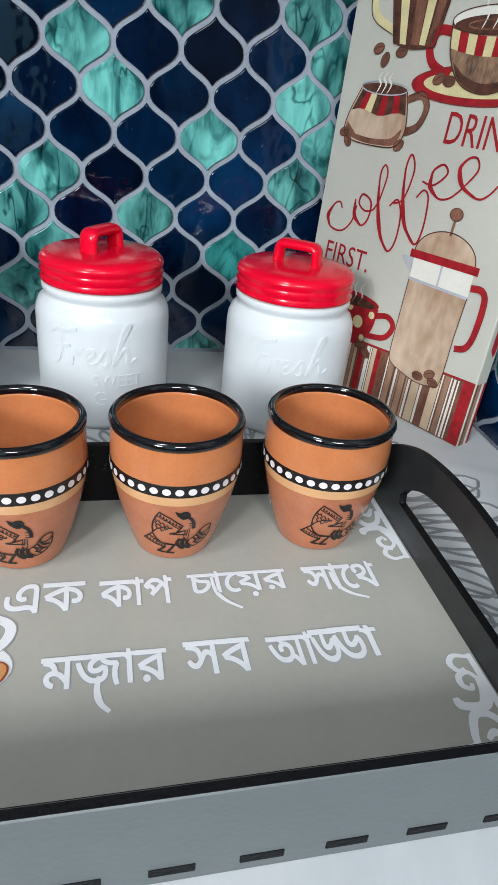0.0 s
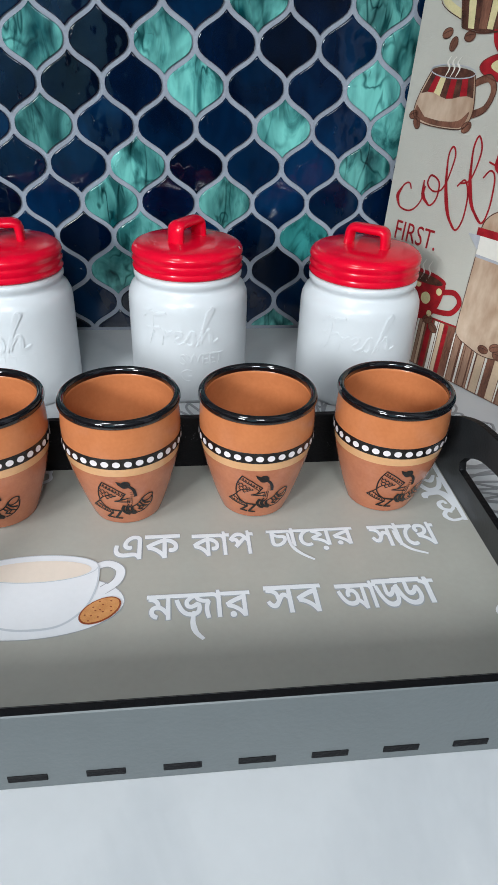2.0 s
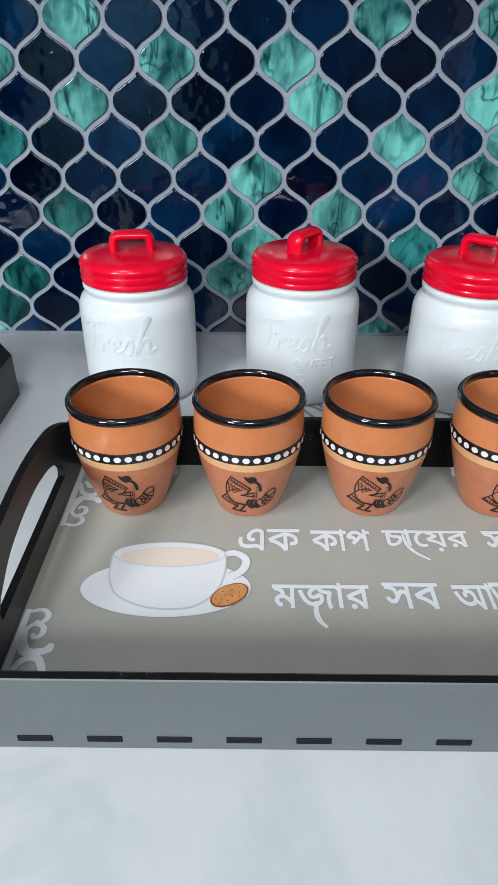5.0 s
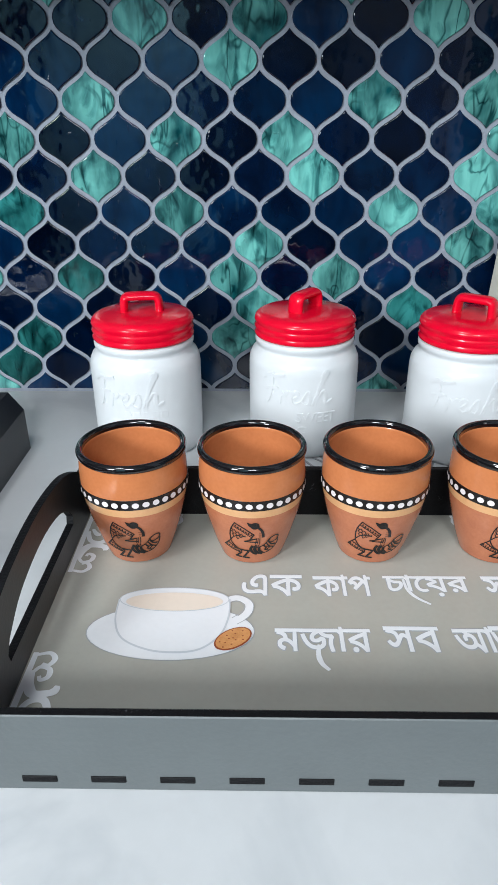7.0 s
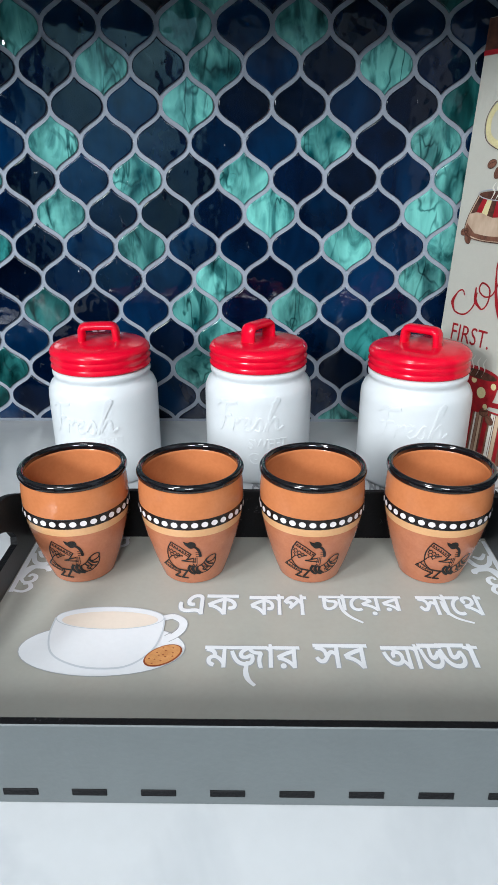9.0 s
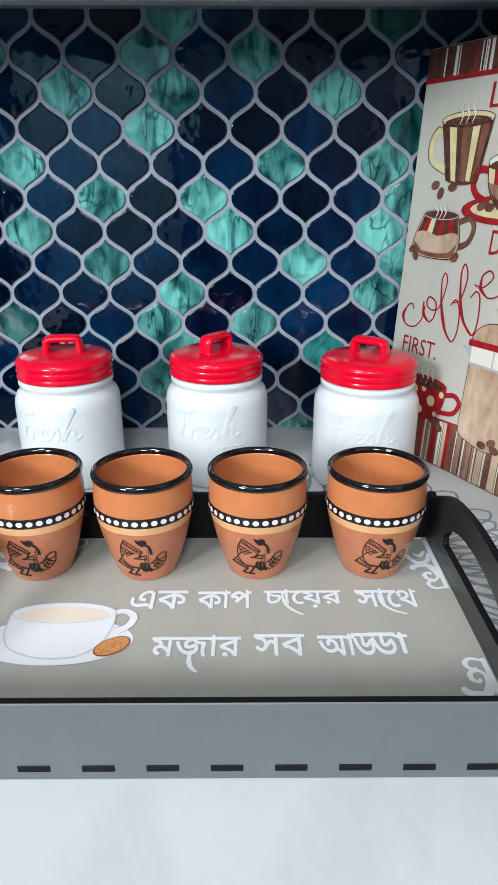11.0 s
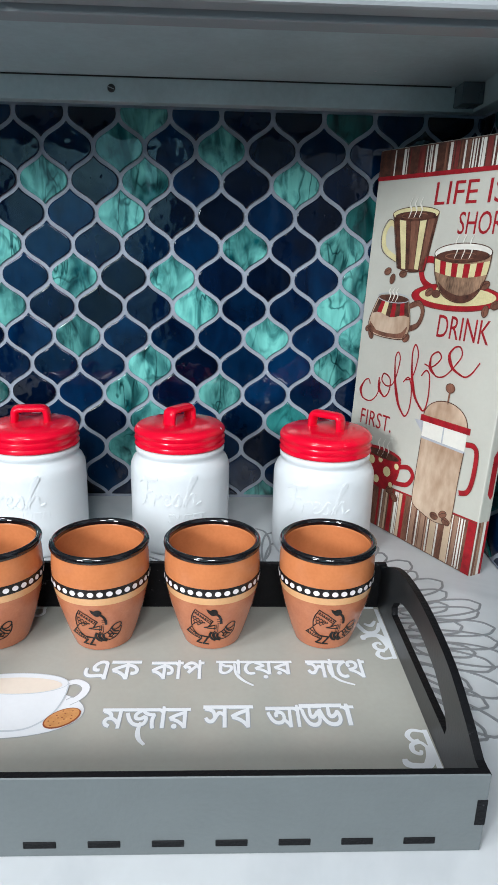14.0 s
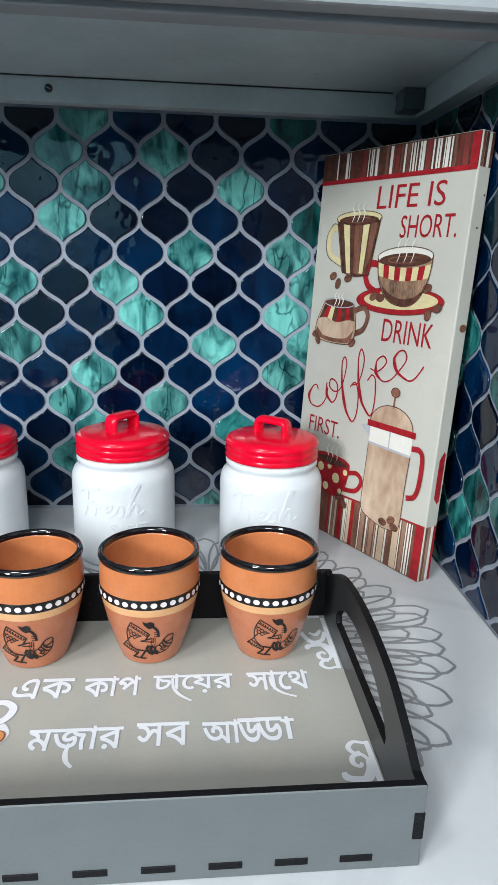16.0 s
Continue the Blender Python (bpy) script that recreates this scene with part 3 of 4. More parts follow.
def brush_word(x0, x1, y0, y1):
    """The word Fresh in a slanted brush hand, as raised strokes fitted to a box."""
    strokes = (
        (((0.02, 0.74), (0.10, 0.86), (0.22, 0.85), (0.34, 0.90)), 0.0038),
        (((0.17, 0.84), (0.15, 0.50), (0.10, 0.16), (0.04, 0.06)), 0.0042),
        (((0.06, 0.46), (0.17, 0.50), (0.26, 0.53)), 0.0032),
        (((0.27, 0.10), (0.30, 0.42), (0.33, 0.36), (0.39, 0.46), (0.42, 0.38)), 0.0034),
        (((0.41, 0.24), (0.50, 0.34), (0.51, 0.45), (0.45, 0.44), (0.42, 0.26), (0.47, 0.13), (0.56, 0.22)), 0.0034),
        (((0.56, 0.22), (0.64, 0.48), (0.67, 0.26), (0.63, 0.12), (0.57, 0.16)), 0.0034),
        (((0.70, 0.12), (0.80, 0.62), (0.89, 0.98), (0.84, 0.92), (0.78, 0.55), (0.74, 0.14)), 0.0036),
        (((0.76, 0.28), (0.83, 0.48), (0.87, 0.40), (0.88, 0.16), (0.97, 0.24)), 0.0036),
    )
    bm = bmesh.new()
    for pts, w in strokes:
        for k, wide in ((0, w * 1.3), (1, w * 0.75)):
            ribbon(bm, spline([(x0 + a * (x1 - x0), y0 + b * (y1 - y0)) for a, b in pts], 6), wide, 0.0004 * k, taper=0.45, thick=0.0005 + 0.0001 * k)
    bmesh.ops.recalc_face_normals(bm, faces=bm.faces)
    return bm


def make_canister(x, y, turn, handle_turn, lines, label, bars=0):
    jar = thing("canister", pose(x, y, CZ, 0, 0, turn), label, "canister", "canisters along the wall")
    R = 0.0523
    prof = [(0, 0.0015), (R - 0.006, 0.0), (R - 0.002, 0.0012), (R - 0.0003, 0.005), (R, 0.012), (R, 0.080), (R - 0.0006, 0.086), (R - 0.003, 0.0915), (R - 0.0066, 0.0948), (R - 0.0078, 0.0965), (R - 0.0072, 0.0985), (R - 0.0058, 0.1005), (R - 0.0056, 0.1030), (R - 0.0065, 0.1050), (R - 0.0095, 0.1060), (0, 0.1060)]
    prof = [(r, z * 1.028) for r, z in prof]
    part("body", lathe(prof, 96), CERAMIC, jar, "glazed white ceramic jar")
    L = 0.0474
    lid_prof = [(0, 0.1062), (L - 0.002, 0.1062), (L - 0.0005, 0.1068), (L, 0.1085), (L - 0.0012, 0.1108), (L - 0.0014, 0.1122), (L + 0.0002, 0.1146), (L - 0.0012, 0.1172), (L - 0.0014, 0.1186), (L + 0.0002, 0.1208), (L - 0.0006, 0.1236), (L - 0.0030, 0.1262), (L - 0.0070, 0.1276), (0.02, 0.1292), (0, 0.1294)]
    lid_prof = [(r, z + 0.0030) for r, z in lid_prof]
    lid = part("lid", lathe(lid_prof, 96), RED_GLAZE, jar, "red glazed lid with screw ridges")
    c, s = math.cos(radians(handle_turn)), math.sin(radians(handle_turn))
    base = [(-0.0166, 0.126), (-0.0160, 0.1345), (-0.0154, 0.1400), (-0.0132, 0.1428), (-0.0075, 0.1434), (0.0075, 0.1434), (0.0132, 0.1428), (0.0154, 0.1400), (0.0160, 0.1345), (0.0166, 0.126)]
    line = [Vector((q.x * c, q.x * s, q.y + 0.0022)) for q in spline(base, 5)]
    h = tube(line, 0.0040, 14)
    flat = Vector((-s, c, 0))
    for v in h.verts:
        v.co += flat * (v.co.dot(flat)) * 0.95
    part("handle", h, RED_GLAZE, lid, "red loop handle")
    for body, x0, x1, z0, z1, shear in lines:
        if body == "Fresh":
            t = brush_word(x0, x1, z0 + 0.0015, z1 + 0.0015)
        else:
            t = letters(body, x0, x1, z0 + 0.0015, z1 + 0.0015, shear, 0.0009)
        for v in t.verts:
            a = v.co.x / R - math.pi / 2
            k = R - 0.0002 + v.co.z
            v.co = (k * math.cos(a), k * math.sin(a), v.co.y)
        part("lettering", t, CERAMIC, jar, "raised white lettering")
    for k in range(bars):
        t = box(-0.003 + 0.0085 * k, 0.0032 + 0.0085 * k, 0.0445, 0.0520, 0.0, 0.0004)
        for v in t.verts:
            a = v.co.x / R - math.pi / 2
            q = R - 0.0002 + v.co.z
            v.co = (q * math.cos(a), q * math.sin(a), v.co.y)
        part("raised_bar", t, CERAMIC, jar)
    return jar


make_canister(-0.1542, 0.385, -12, 20, [("Fresh", -0.035, 0.036, 0.0505, 0.0860, 0.5)], "white ceramic canister with a red lid and handle, raised lettering", 5)
mid = make_canister(-0.0024, 0.392, -10, 62, [("Fresh", -0.035, 0.036, 0.0505, 0.0860, 0.5), ("SWEET", 0.000, 0.038, 0.0370, 0.0470, 0.0), ("G", 0.000, 0.010, 0.0210, 0.0330, 0.0)], "white ceramic canister with a chipped red lid, raised lettering")
chip = bmesh.new()
blob(chip, oval(0, 0, 0.0013, 0.0011, 12))
part("chip", chip, CERAMIC, [c for c in mid.children if c.name.startswith("lid")][0], "small white chip", Matrix.Translation((0.0450, -0.0072, 0.1288)) @ Matrix.Rotation(radians(-9), 4, "Z") @ Matrix.Rotation(radians(48), 4, "Y"))
make_canister(0.149, 0.374, -14, -22, [("Fresh", -0.035, 0.036, 0.0505, 0.0860, 0.5)], "white ceramic canister with a red lid standing beside the coffee picture")

# ---- the tray ----
TX, TY1, TH = 0.1848, 0.2350, 0.0495
BT = 0.005
tray = thing("serving_tray", pose(0, 0, 0), "grey and black wooden serving tray with cut-out handles and white lettering", "tray")


def board(name, bm, label, edge_axis):
    me = finish(edge_material(bm, 1, edge_axis), name)
    me.materials.append(TRAY_GREY)
    me.materials.append(TRAY_BLACK)
    return part(name, me, None, tray, label)


front = board("front_panel", box(-TX, TX, 0.0, BT, CZ, TH, 0.0006, 1), "grey painted front board with black edges", 1)
back = part("back_panel", box(-TX, TX, TY1 - BT, TY1, CZ, TH, 0.0006, 1), TRAY_BLACK, tray, "black painted back board")
part("lining", box(-TX + BT, TX - BT, BT, BT + 0.0006, 0.0085, TH - 0.001), TRAY_BLACK, tray, "black inner face of the front board")
slot = finish(box(-0.0085, 0.0085, -0.0006, 0.002, -0.0021, 0.0021, 0.0003, 1), "slot")
for k in range(10):
    part("slot", slot, TRAY_BLACK, front, "", pose((k - 4.5) * 0.0335, 0, 0.0063))
for sx in (-1, 1):
    part("slot", box(sx * TX - 0.0028 * (1 + sx), sx * TX + 0.0028 * (1 - sx), -0.0006, 0.002, 0.0165, 0.0330, 0.0003, 1), TRAY_BLACK, front)
arch = [(BT + 0.0002, CZ), (TY1 - BT - 0.0002, CZ), (TY1 - BT - 0.0002, 0.0485)]
arch += [(q.x, q.y) for q in spline([(TY1 - BT - 0.006, 0.0488), (0.2055, 0.0600), (0.174, 0.0715), (0.124, 0.0765), (0.068, 0.0715), (0.033, 0.0600), (BT + 0.006, 0.0488)], 6)] + [(BT + 0.0002, 0.0485)]
hole = [(0.054, 0.0275)] + [(0.1865, 0.0275), (0.188, 0.033)] + [(q.x, q.y) for q in spline([(0.183, 0.0400), (0.1607, 0.0520), (0.124, 0.0570), (0.083, 0.0520), (0.058, 0.0400)], 5)] + [(0.0525, 0.033)]
for sx in (-1, 1):
    bm = slab_outline(arch, [hole], sx * TX, sx * (TX - BT))
    me = finish(edge_material(bm, 1, 0), "handle_panel")
    me.materials.append(TRAY_CHARCOAL)
    me.materials.append(TRAY_BLACK)
    part("handle_panel", me, None, tray, "arched charcoal side board with a long hand hole")
part("base_board", box(-TX + BT, TX - BT, BT, TY1 - BT, 0.0042, TRAY_TOP), TRAY_TAUPE, tray, "glossy taupe base with white print")

PRINT_Z = TRAY_TOP + 0.0003
WORDS = (("এক", -0.056, -0.0155, 0.1325, 0.1535, 0.0), ("কাপ", -0.008, 0.0310, 0.1325, 0.1540, 0.0), ("চােয়র", 0.040, 0.0965, 0.1330, 0.1545, 0.0), ("সােথ", 0.107, 0.1515, 0.1335, 0.1550, 0.0),
         ("মজার", -0.0350, 0.0235, 0.0825, 0.1030, 0.0), ("সব", 0.0320, 0.0655, 0.0830, 0.1035, 0.0), ("আ", 0.0740, 0.0985, 0.0830, 0.1038, 0.0), ("ড", 0.0970, 0.1120, 0.0834, 0.1042, 0.0), ("ড", 0.1085, 0.1262, 0.0838, 0.1046, 0.0), ("া", 0.1252, 0.1340, 0.0842, 0.1048, 0.0))
for n, (body, x0, x1, y0, y1, cut) in enumerate(WORDS):
    lift = 0.00002 * n
    bm = letters(body, x0, x1, y0, y1, 0.0, 0.0002, 0.115, cut, 0.0003)
    part("lettering", bm, PRINT_WHITE, tray, "white Bengali lettering", pose(0, 0, PRINT_Z + lift))
    rim = letters(body, x0, x1, y0, y1, 0.0, 0.0, 0.115, cut, 0.0009)
    part("lettering_outline", rim, PRINT_LINE, tray, "thin grey outline", pose(0, 0, PRINT_Z - 0.00018 + lift))

# ---- coffee picture ----
PW, PH, PT = 0.2025, 0.4105, 0.0165
LEAN = 3.2
dx, dy = 0.481, -0.877
right = Vector((dx, dy, 0)).normalized()
deep = Vector((-right.y, right.x, 0))
up = (deep * math.sin(radians(LEAN)) + Vector((0, 0, 1)) * math.cos(radians(LEAN))).normalized()
face = right.cross(up)
PB = Vector((0.2175, 0.430, CZ)) - right * 0.056
pm = Matrix.Identity(4)
for k in range(3):
    pm[k][0], pm[k][1], pm[k][2], pm[k][3] = right[k], up[k], face[k], PB[k]
picture = thing("canvas_picture", pm, "cream canvas picture of coffee cups leaning in the tiled corner", "picture")
part("canvas", box(0, PW, 0.0, PH, -PT, 0, 0.0012), CANVAS, picture, "stretched cream canvas")



def art(name, mat, layer, label, *shapes):
    """Ink on the canvas: each shape is ('f', outline) or ('s', line, width) or ('o', closed line, width)."""
    bm = bmesh.new()
    for k, sh in enumerate(shapes):
        z = k * 0.000015
        if sh[0] == "f":
            blob(bm, sh[1], z)
        elif sh[0] == "s":
            ribbon(bm, sh[1], sh[2], z, taper=sh[3] if len(sh) > 3 else 0.0)
        else:
            ribbon(bm, sh[1], sh[2], z, closed=True)
    return part(name, bm, mat, picture, label, pose(0, 0, 0.0003 + layer * 0.00016))


def quad(x0, y0, x1, y1):
    return [Vector((x0, y0, 0)), Vector((x1, y0, 0)), Vector((x1, y1, 0)), Vector((x0, y1, 0))]


def poly(*pts):
    return [Vector((x, y, 0)) for x, y in pts]


# striped bands at the top and the foot, running on round the edge
rs = random.Random(11)


def stripes(y0, y1, ground, inks, tilt):
    art("band", ground, 0, "striped band ground", ("f", poly((0.0006, y0), (PW - 0.0006, y0 + tilt if y0 > 0.1 else y0), (PW - 0.0006, y1 + (tilt if y0 < 0.1 else 0)), (0.0006, y1))))
    x = 0.003
    while x < PW - 0.006:
        ink = rs.choice(inks)
        w = rs.choice((0.0013, 0.0018, 0.0022, 0.0036)) if ink is WHITE_INK else rs.choice((0.0016, 0.003, 0.0045, 0.006, 0.008))
        top = y1 + (tilt * x / PW if y0 < 0.1 else 0)
        art("stripe", ink, 1, "", ("f", quad(x, y0 + 0.0008, min(x + w, PW - 0.001), top - 0.0012)))
        x += w + rs.choice((0.0008, 0.0016, 0.0026))


stripes(0.3815, PH - 0.0008, COFFEE_INK, (WHITE_INK, WHITE_INK, WHITE_INK, COFFEE_INK, BROWN_INK, DARK_RED_INK, DARK_RED_INK), 0.0)
stripes(0.0008, 0.0490, BROWN_INK, (WHITE_INK, WHITE_INK, WHITE_INK, TAN_INK, TAN_INK, TAN_INK, RED_INK, BROWN_INK, WASH_INK), 0.008)
art("band_edge", RED_INK, 2, "red border line", ("s", poly((0.0006, 0.3815), (PW - 0.0006, 0.3815)), 0.0042))
art("band_edge", RED_INK, 2, "red border line", ("s", poly((0.0006, 0.0490), (PW - 0.0006, 0.0575)), 0.0016))
art("stripe", RED_INK, 2, "red end stripe", ("f", quad(PW - 0.011, 0.001, PW - 0.001, 0.056)))
art("stripe", RED_INK, 2, "red end stripe", ("f", quad(PW - 0.009, 0.384, PW - 0.001, PH - 0.001)))
for y0, y1, inks in ((0.382, PH - 0.001, (COFFEE_INK, WHITE_INK, COFFEE_INK, BROWN_INK)), (0.001, 0.0575, (RED_INK, WHITE_INK, TAN_INK, BROWN_INK))):
    for k, ink in enumerate(inks):
        bm = bmesh.new()
        a, b = -0.0155 + 0.0037 * k, -0.0155 + 0.0037 * (k + 1) - 0.0004
        vs = [bm.verts.new(q) for q in ((PW + 0.0003, y0, a), (PW + 0.0003, y1, a), (PW + 0.0003, y1, b), (PW + 0.0003, y0, b))]
        bm.faces.new(vs[::-1])
        part("edge_stripe", bm, ink, picture)
bm = bmesh.new()
vs = [bm.verts.new((PW + 0.0003, y, z)) for y, z in ((0.080, -0.011), (0.086, -0.006), (0.124, -0.006), (0.132, -0.011), (0.130, -0.0135), (0.083, -0.0135))]
bm.faces.new(vs)
part("edge_ink", bm, RED_INK, picture)
side = Matrix(((0, 0, 1, PW + 0.0004), (0, 1, 0, 0), (-1, 0, 0, 0), (0, 0, 0, 1)))
for name, y, z, r, ink in (("edge_bean", 0.2470, -0.0105, 0.0045, BROWN_INK), ("staple", 0.3330, -0.0090, 0.0012, COFFEE_INK), ("staple", 0.3600, -0.0125, 0.0012, COFFEE_INK)):
    bm = bmesh.new()
    blob(bm, oval(0, 0, r, r * 0.8, 14))
    part(name, bm, ink, picture, "", side @ pose(-z, y, 0))

for body, x0, x1, y0, y1 in (("LIFE IS", 0.0875, 0.1725, 0.3520, 0.3735), ("SHORT.", 0.1225, 0.1895, 0.3245, 0.3450), ("DRINK", 0.1150, 0.1795, 0.2260, 0.2480), ("FIRST.", 0.0170, 0.0690, 0.1130, 0.1310)):
    part("lettering", letters(body, x0, x1, y0, y1, 0.03, 0.0, 0.016), RED_INK, picture, "dark red hand lettering", pose(0, 0, 0.0005))

# the flowing script word
SCRIPT = (
    ((0.0269, 0.1608), (0.0235, 0.1657), (0.0172, 0.1628), (0.0119, 0.152), (0.0167, 0.143), (0.0305, 0.142), (0.0405, 0.1519), (0.0431, 0.1663)),
    ((0.0407, 0.1712), (0.0428, 0.1577), (0.0519, 0.1509), (0.0585, 0.1585), (0.058, 0.172), (0.0478, 0.1765), (0.0453, 0.1688), (0.053, 0.1638), (0.0619, 0.1664), (0.0666, 0.1755)),
    ((0.0666, 0.1755), (0.0694, 0.1953), (0.0652, 0.2028), (0.0621, 0.1942), (0.0665, 0.1703), (0.0757, 0.1472), (0.0864, 0.1366), (0.0921, 0.1465), (0.0917, 0.1667), (0.0854, 0.1787), (0.0782, 0.1724)),
    ((0.0815, 0.1754), (0.0908, 0.1806), (0.0951, 0.2029), (0.0895, 0.2143), (0.0865, 0.2037), (0.0903, 0.1805), (0.0985, 0.1599), (0.1117, 0.1482), (0.1163, 0.1614), (0.1146, 0.1845), (0.1088, 0.1904), (0.103, 0.1836)),
    ((0.105, 0.1966), (0.116, 0.1954), (0.1262, 0.2054), (0.1212, 0.2113), (0.113, 0.2054), (0.1136, 0.194), (0.1228, 0.1868), (0.1329, 0.1885), (0.1417, 0.1965)),
    ((0.1406, 0.1954), (0.1515, 0.2108), (0.1488, 0.2195), (0.1416, 0.2186), (0.1363, 0.2105), (0.1426, 0.1985), (0.1572, 0.1925), (0.166, 0.1967), (0.1743, 0.2087)),
)
for k, pts in enumerate(SCRIPT):
    art("script_letter", RED_INK, 2 + k % 2, "red brush script", ("s", spline(pts, 8), 0.0018, 0.2))
for k, i, j in ((0, 2, 5), (1, 0, 3), (2, 3, 7), (3, 4, 8), (4, 4, 7), (5, 3, 7)):
    art("brush_stroke", RED_INK, 4, "", ("s", spline(SCRIPT[k][i:j], 6), 0.0042, 0.75))


def bean(x, y, turn, size=0.0055):
    art("coffee_bean", BROWN_INK, 5, "brown coffee bean", ("f", oval(x, y, size, size * 0.68, 18, turn)))
    art("ink_line", COFFEE_INK, 6, "", ("o", oval(x, y, size, size * 0.68, 18, turn), 0.0006), ("s", oval(x, y, size * 0.8, size * 0.2, 8, turn, 20, 160), 0.0007))


def steam(x, y, h):
    for k in range(3):
        q = x + (k - 1) * h * 0.34
        art("steam", WHITE_INK, 8, "", ("s", spline([(q - 0.001, y - 0.0035), (q + 0.002, y + h * 0.2), (q - 0.001, y + h * 0.45), (q + 0.002, y + h * 0.75)], 5), 0.0021, 0.8))


# tall striped mug
art("mug_handle", YELLOW_INK, 2, "pale yellow handle", ("s", spline([(0.041, 0.331), (0.029, 0.336), (0.021, 0.325), (0.025, 0.309), (0.045, 0.299)], 6), 0.0060))
art("mug", COFFEE_INK, 3, "brown and yellow striped mug", ("f", poly((0.0325, 0.3445), (0.0475, 0.2905), (0.066, 0.2875), (0.0875, 0.2890), (0.0965, 0.3440))))
for x0, x1, ink in ((0.42, 0.60, BROWN_INK), (0.15, 0.30, YELLOW_INK), (0.62, 0.76, YELLOW_INK), (0.80, 0.93, BROWN_INK)):
    art("mug_stripe", ink, 4, "", ("f", poly((0.0325 + 0.064 * x0, 0.3395), (0.0475 + 0.040 * x0, 0.2900), (0.0475 + 0.040 * x1, 0.2895), (0.0325 + 0.064 * x1, 0.3395))))
art("mug_rim", YELLOW_INK, 5, "", ("f", oval(0.0645, 0.3445, 0.0330, 0.0068, 30)))
art("mug_coffee", COFFEE_INK, 6, "", ("f", oval(0.0645, 0.3425, 0.0290, 0.0046, 30)))
art("mug_swirl", BROWN_INK, 7, "", ("s", oval(0.064, 0.3425, 0.019, 0.0026, 20, 0, 20, 300), 0.0010))
art("ink_line", COFFEE_INK, 7, "", ("o", oval(0.0645, 0.3445, 0.0330, 0.0068, 30), 0.0007), ("s", spline([(0.0400, 0.335), (0.027, 0.3395), (0.0178, 0.325), (0.0222, 0.3065), (0.045, 0.2958)], 6), 0.0007))
steam(0.064, 0.344, 0.022)
bean(0.034, 0.286, 20)
bean(0.0425, 0.2785, 70)
bean(0.0575, 0.2845, 10)
# wide cup on its saucer
art("saucer", RED_INK, 2, "red saucer rim", ("f", oval(0.1305, 0.2660, 0.0570, 0.0132, 40, 2)))
art("saucer_well", YELLOW_INK, 3, "", ("f", oval(0.1325, 0.2670, 0.0480, 0.0090, 36, 2)))
art("ink_line", DARK_RED_INK, 3, "", ("o", oval(0.1305, 0.2660, 0.0570, 0.0132, 40, 2), 0.0008))
art("cup_handle", RED_INK, 4, "red cup handle", ("s", spline([(0.103, 0.299), (0.089, 0.300), (0.083, 0.290), (0.089, 0.278), (0.106, 0.271)], 6), 0.0066))
art("cup_bowl", CUP_WASH, 4, "brown washed cup", ("f", [Vector(q) for q in spline([(0.0990, 0.306), (0.1030, 0.285), (0.1150, 0.268), (0.1330, 0.2615), (0.1500, 0.264), (0.1610, 0.275), (0.1670, 0.292), (0.1685, 0.309)], 4)]))
art("cup_shade", COFFEE_INK, 5, "", ("f", [Vector(q) for q in spline([(0.107, 0.280), (0.115, 0.2685), (0.133, 0.2620), (0.150, 0.2645), (0.161, 0.277), (0.150, 0.2705), (0.134, 0.2680), (0.118, 0.2725)], 3)]))
for k in range(9):
    u0, u1 = k / 9, (k + 1) / 9
    sag = lambda u: -0.0042 * 4 * u * (1 - u)
    art("cup_stripe", RED_INK if k % 2 else YELLOW_INK, 5, "", ("f", poly((0.0995 + 0.0685 * u0, 0.3015 + sag(u0)), (0.1012 + 0.0650 * u0, 0.2890 + sag(u0)), (0.1012 + 0.0650 * u1, 0.2890 + sag(u1)), (0.0995 + 0.0685 * u1, 0.3015 + sag(u1)))))
art("cup_rim", WHITE_INK, 6, "", ("f", oval(0.1338, 0.3075, 0.0350, 0.0090, 32, 2)))
art("cup_coffee", COFFEE_INK, 7, "", ("f", oval(0.1338, 0.3045, 0.0325, 0.0062, 32, 2)))
art("cup_swirl", BROWN_INK, 8, "", ("s", oval(0.133, 0.3045, 0.020, 0.0030, 20, 2, 30, 320), 0.0010))
art("ink_line", COFFEE_INK, 8, "", ("o", oval(0.1338, 0.3075, 0.0350, 0.0090, 32, 2), 0.0008))
steam(0.134, 0.305, 0.026)
bean(0.098, 0.2685, 30)
bean(0.1075, 0.2675, 0)
bean(0.166, 0.2795, 25)
bean(0.1705, 0.2560, 80)
bean(0.1810, 0.2625, 20)
# squat jug
art("jug_handle", BROWN_INK, 3, "brown jug handle", ("s", spline([(0.0735, 0.2520), (0.0860, 0.2560), (0.0925, 0.2480), (0.0880, 0.2350), (0.0745, 0.2290)], 6), 0.0052))
art("jug", JUG_WASH, 4, "tan jug with red stripes", ("f", [Vector(q) for q in spline([(0.0245, 0.2580), (0.0150, 0.2380), (0.0130, 0.2230), (0.0240, 0.2170), (0.0480, 0.2155), (0.0700, 0.2175), (0.0770, 0.2280), (0.0760, 0.2420), (0.0715, 0.2580)], 4)]))
art("jug_shade", BROWN_INK, 5, "", ("f", [Vector(q) for q in spline([(0.0146, 0.2310), (0.0148, 0.2222), (0.0320, 0.2172), (0.0540, 0.2167), (0.0690, 0.2190), (0.0735, 0.2310), (0.0640, 0.2230), (0.0450, 0.2208), (0.0260, 0.2222)], 4)]))
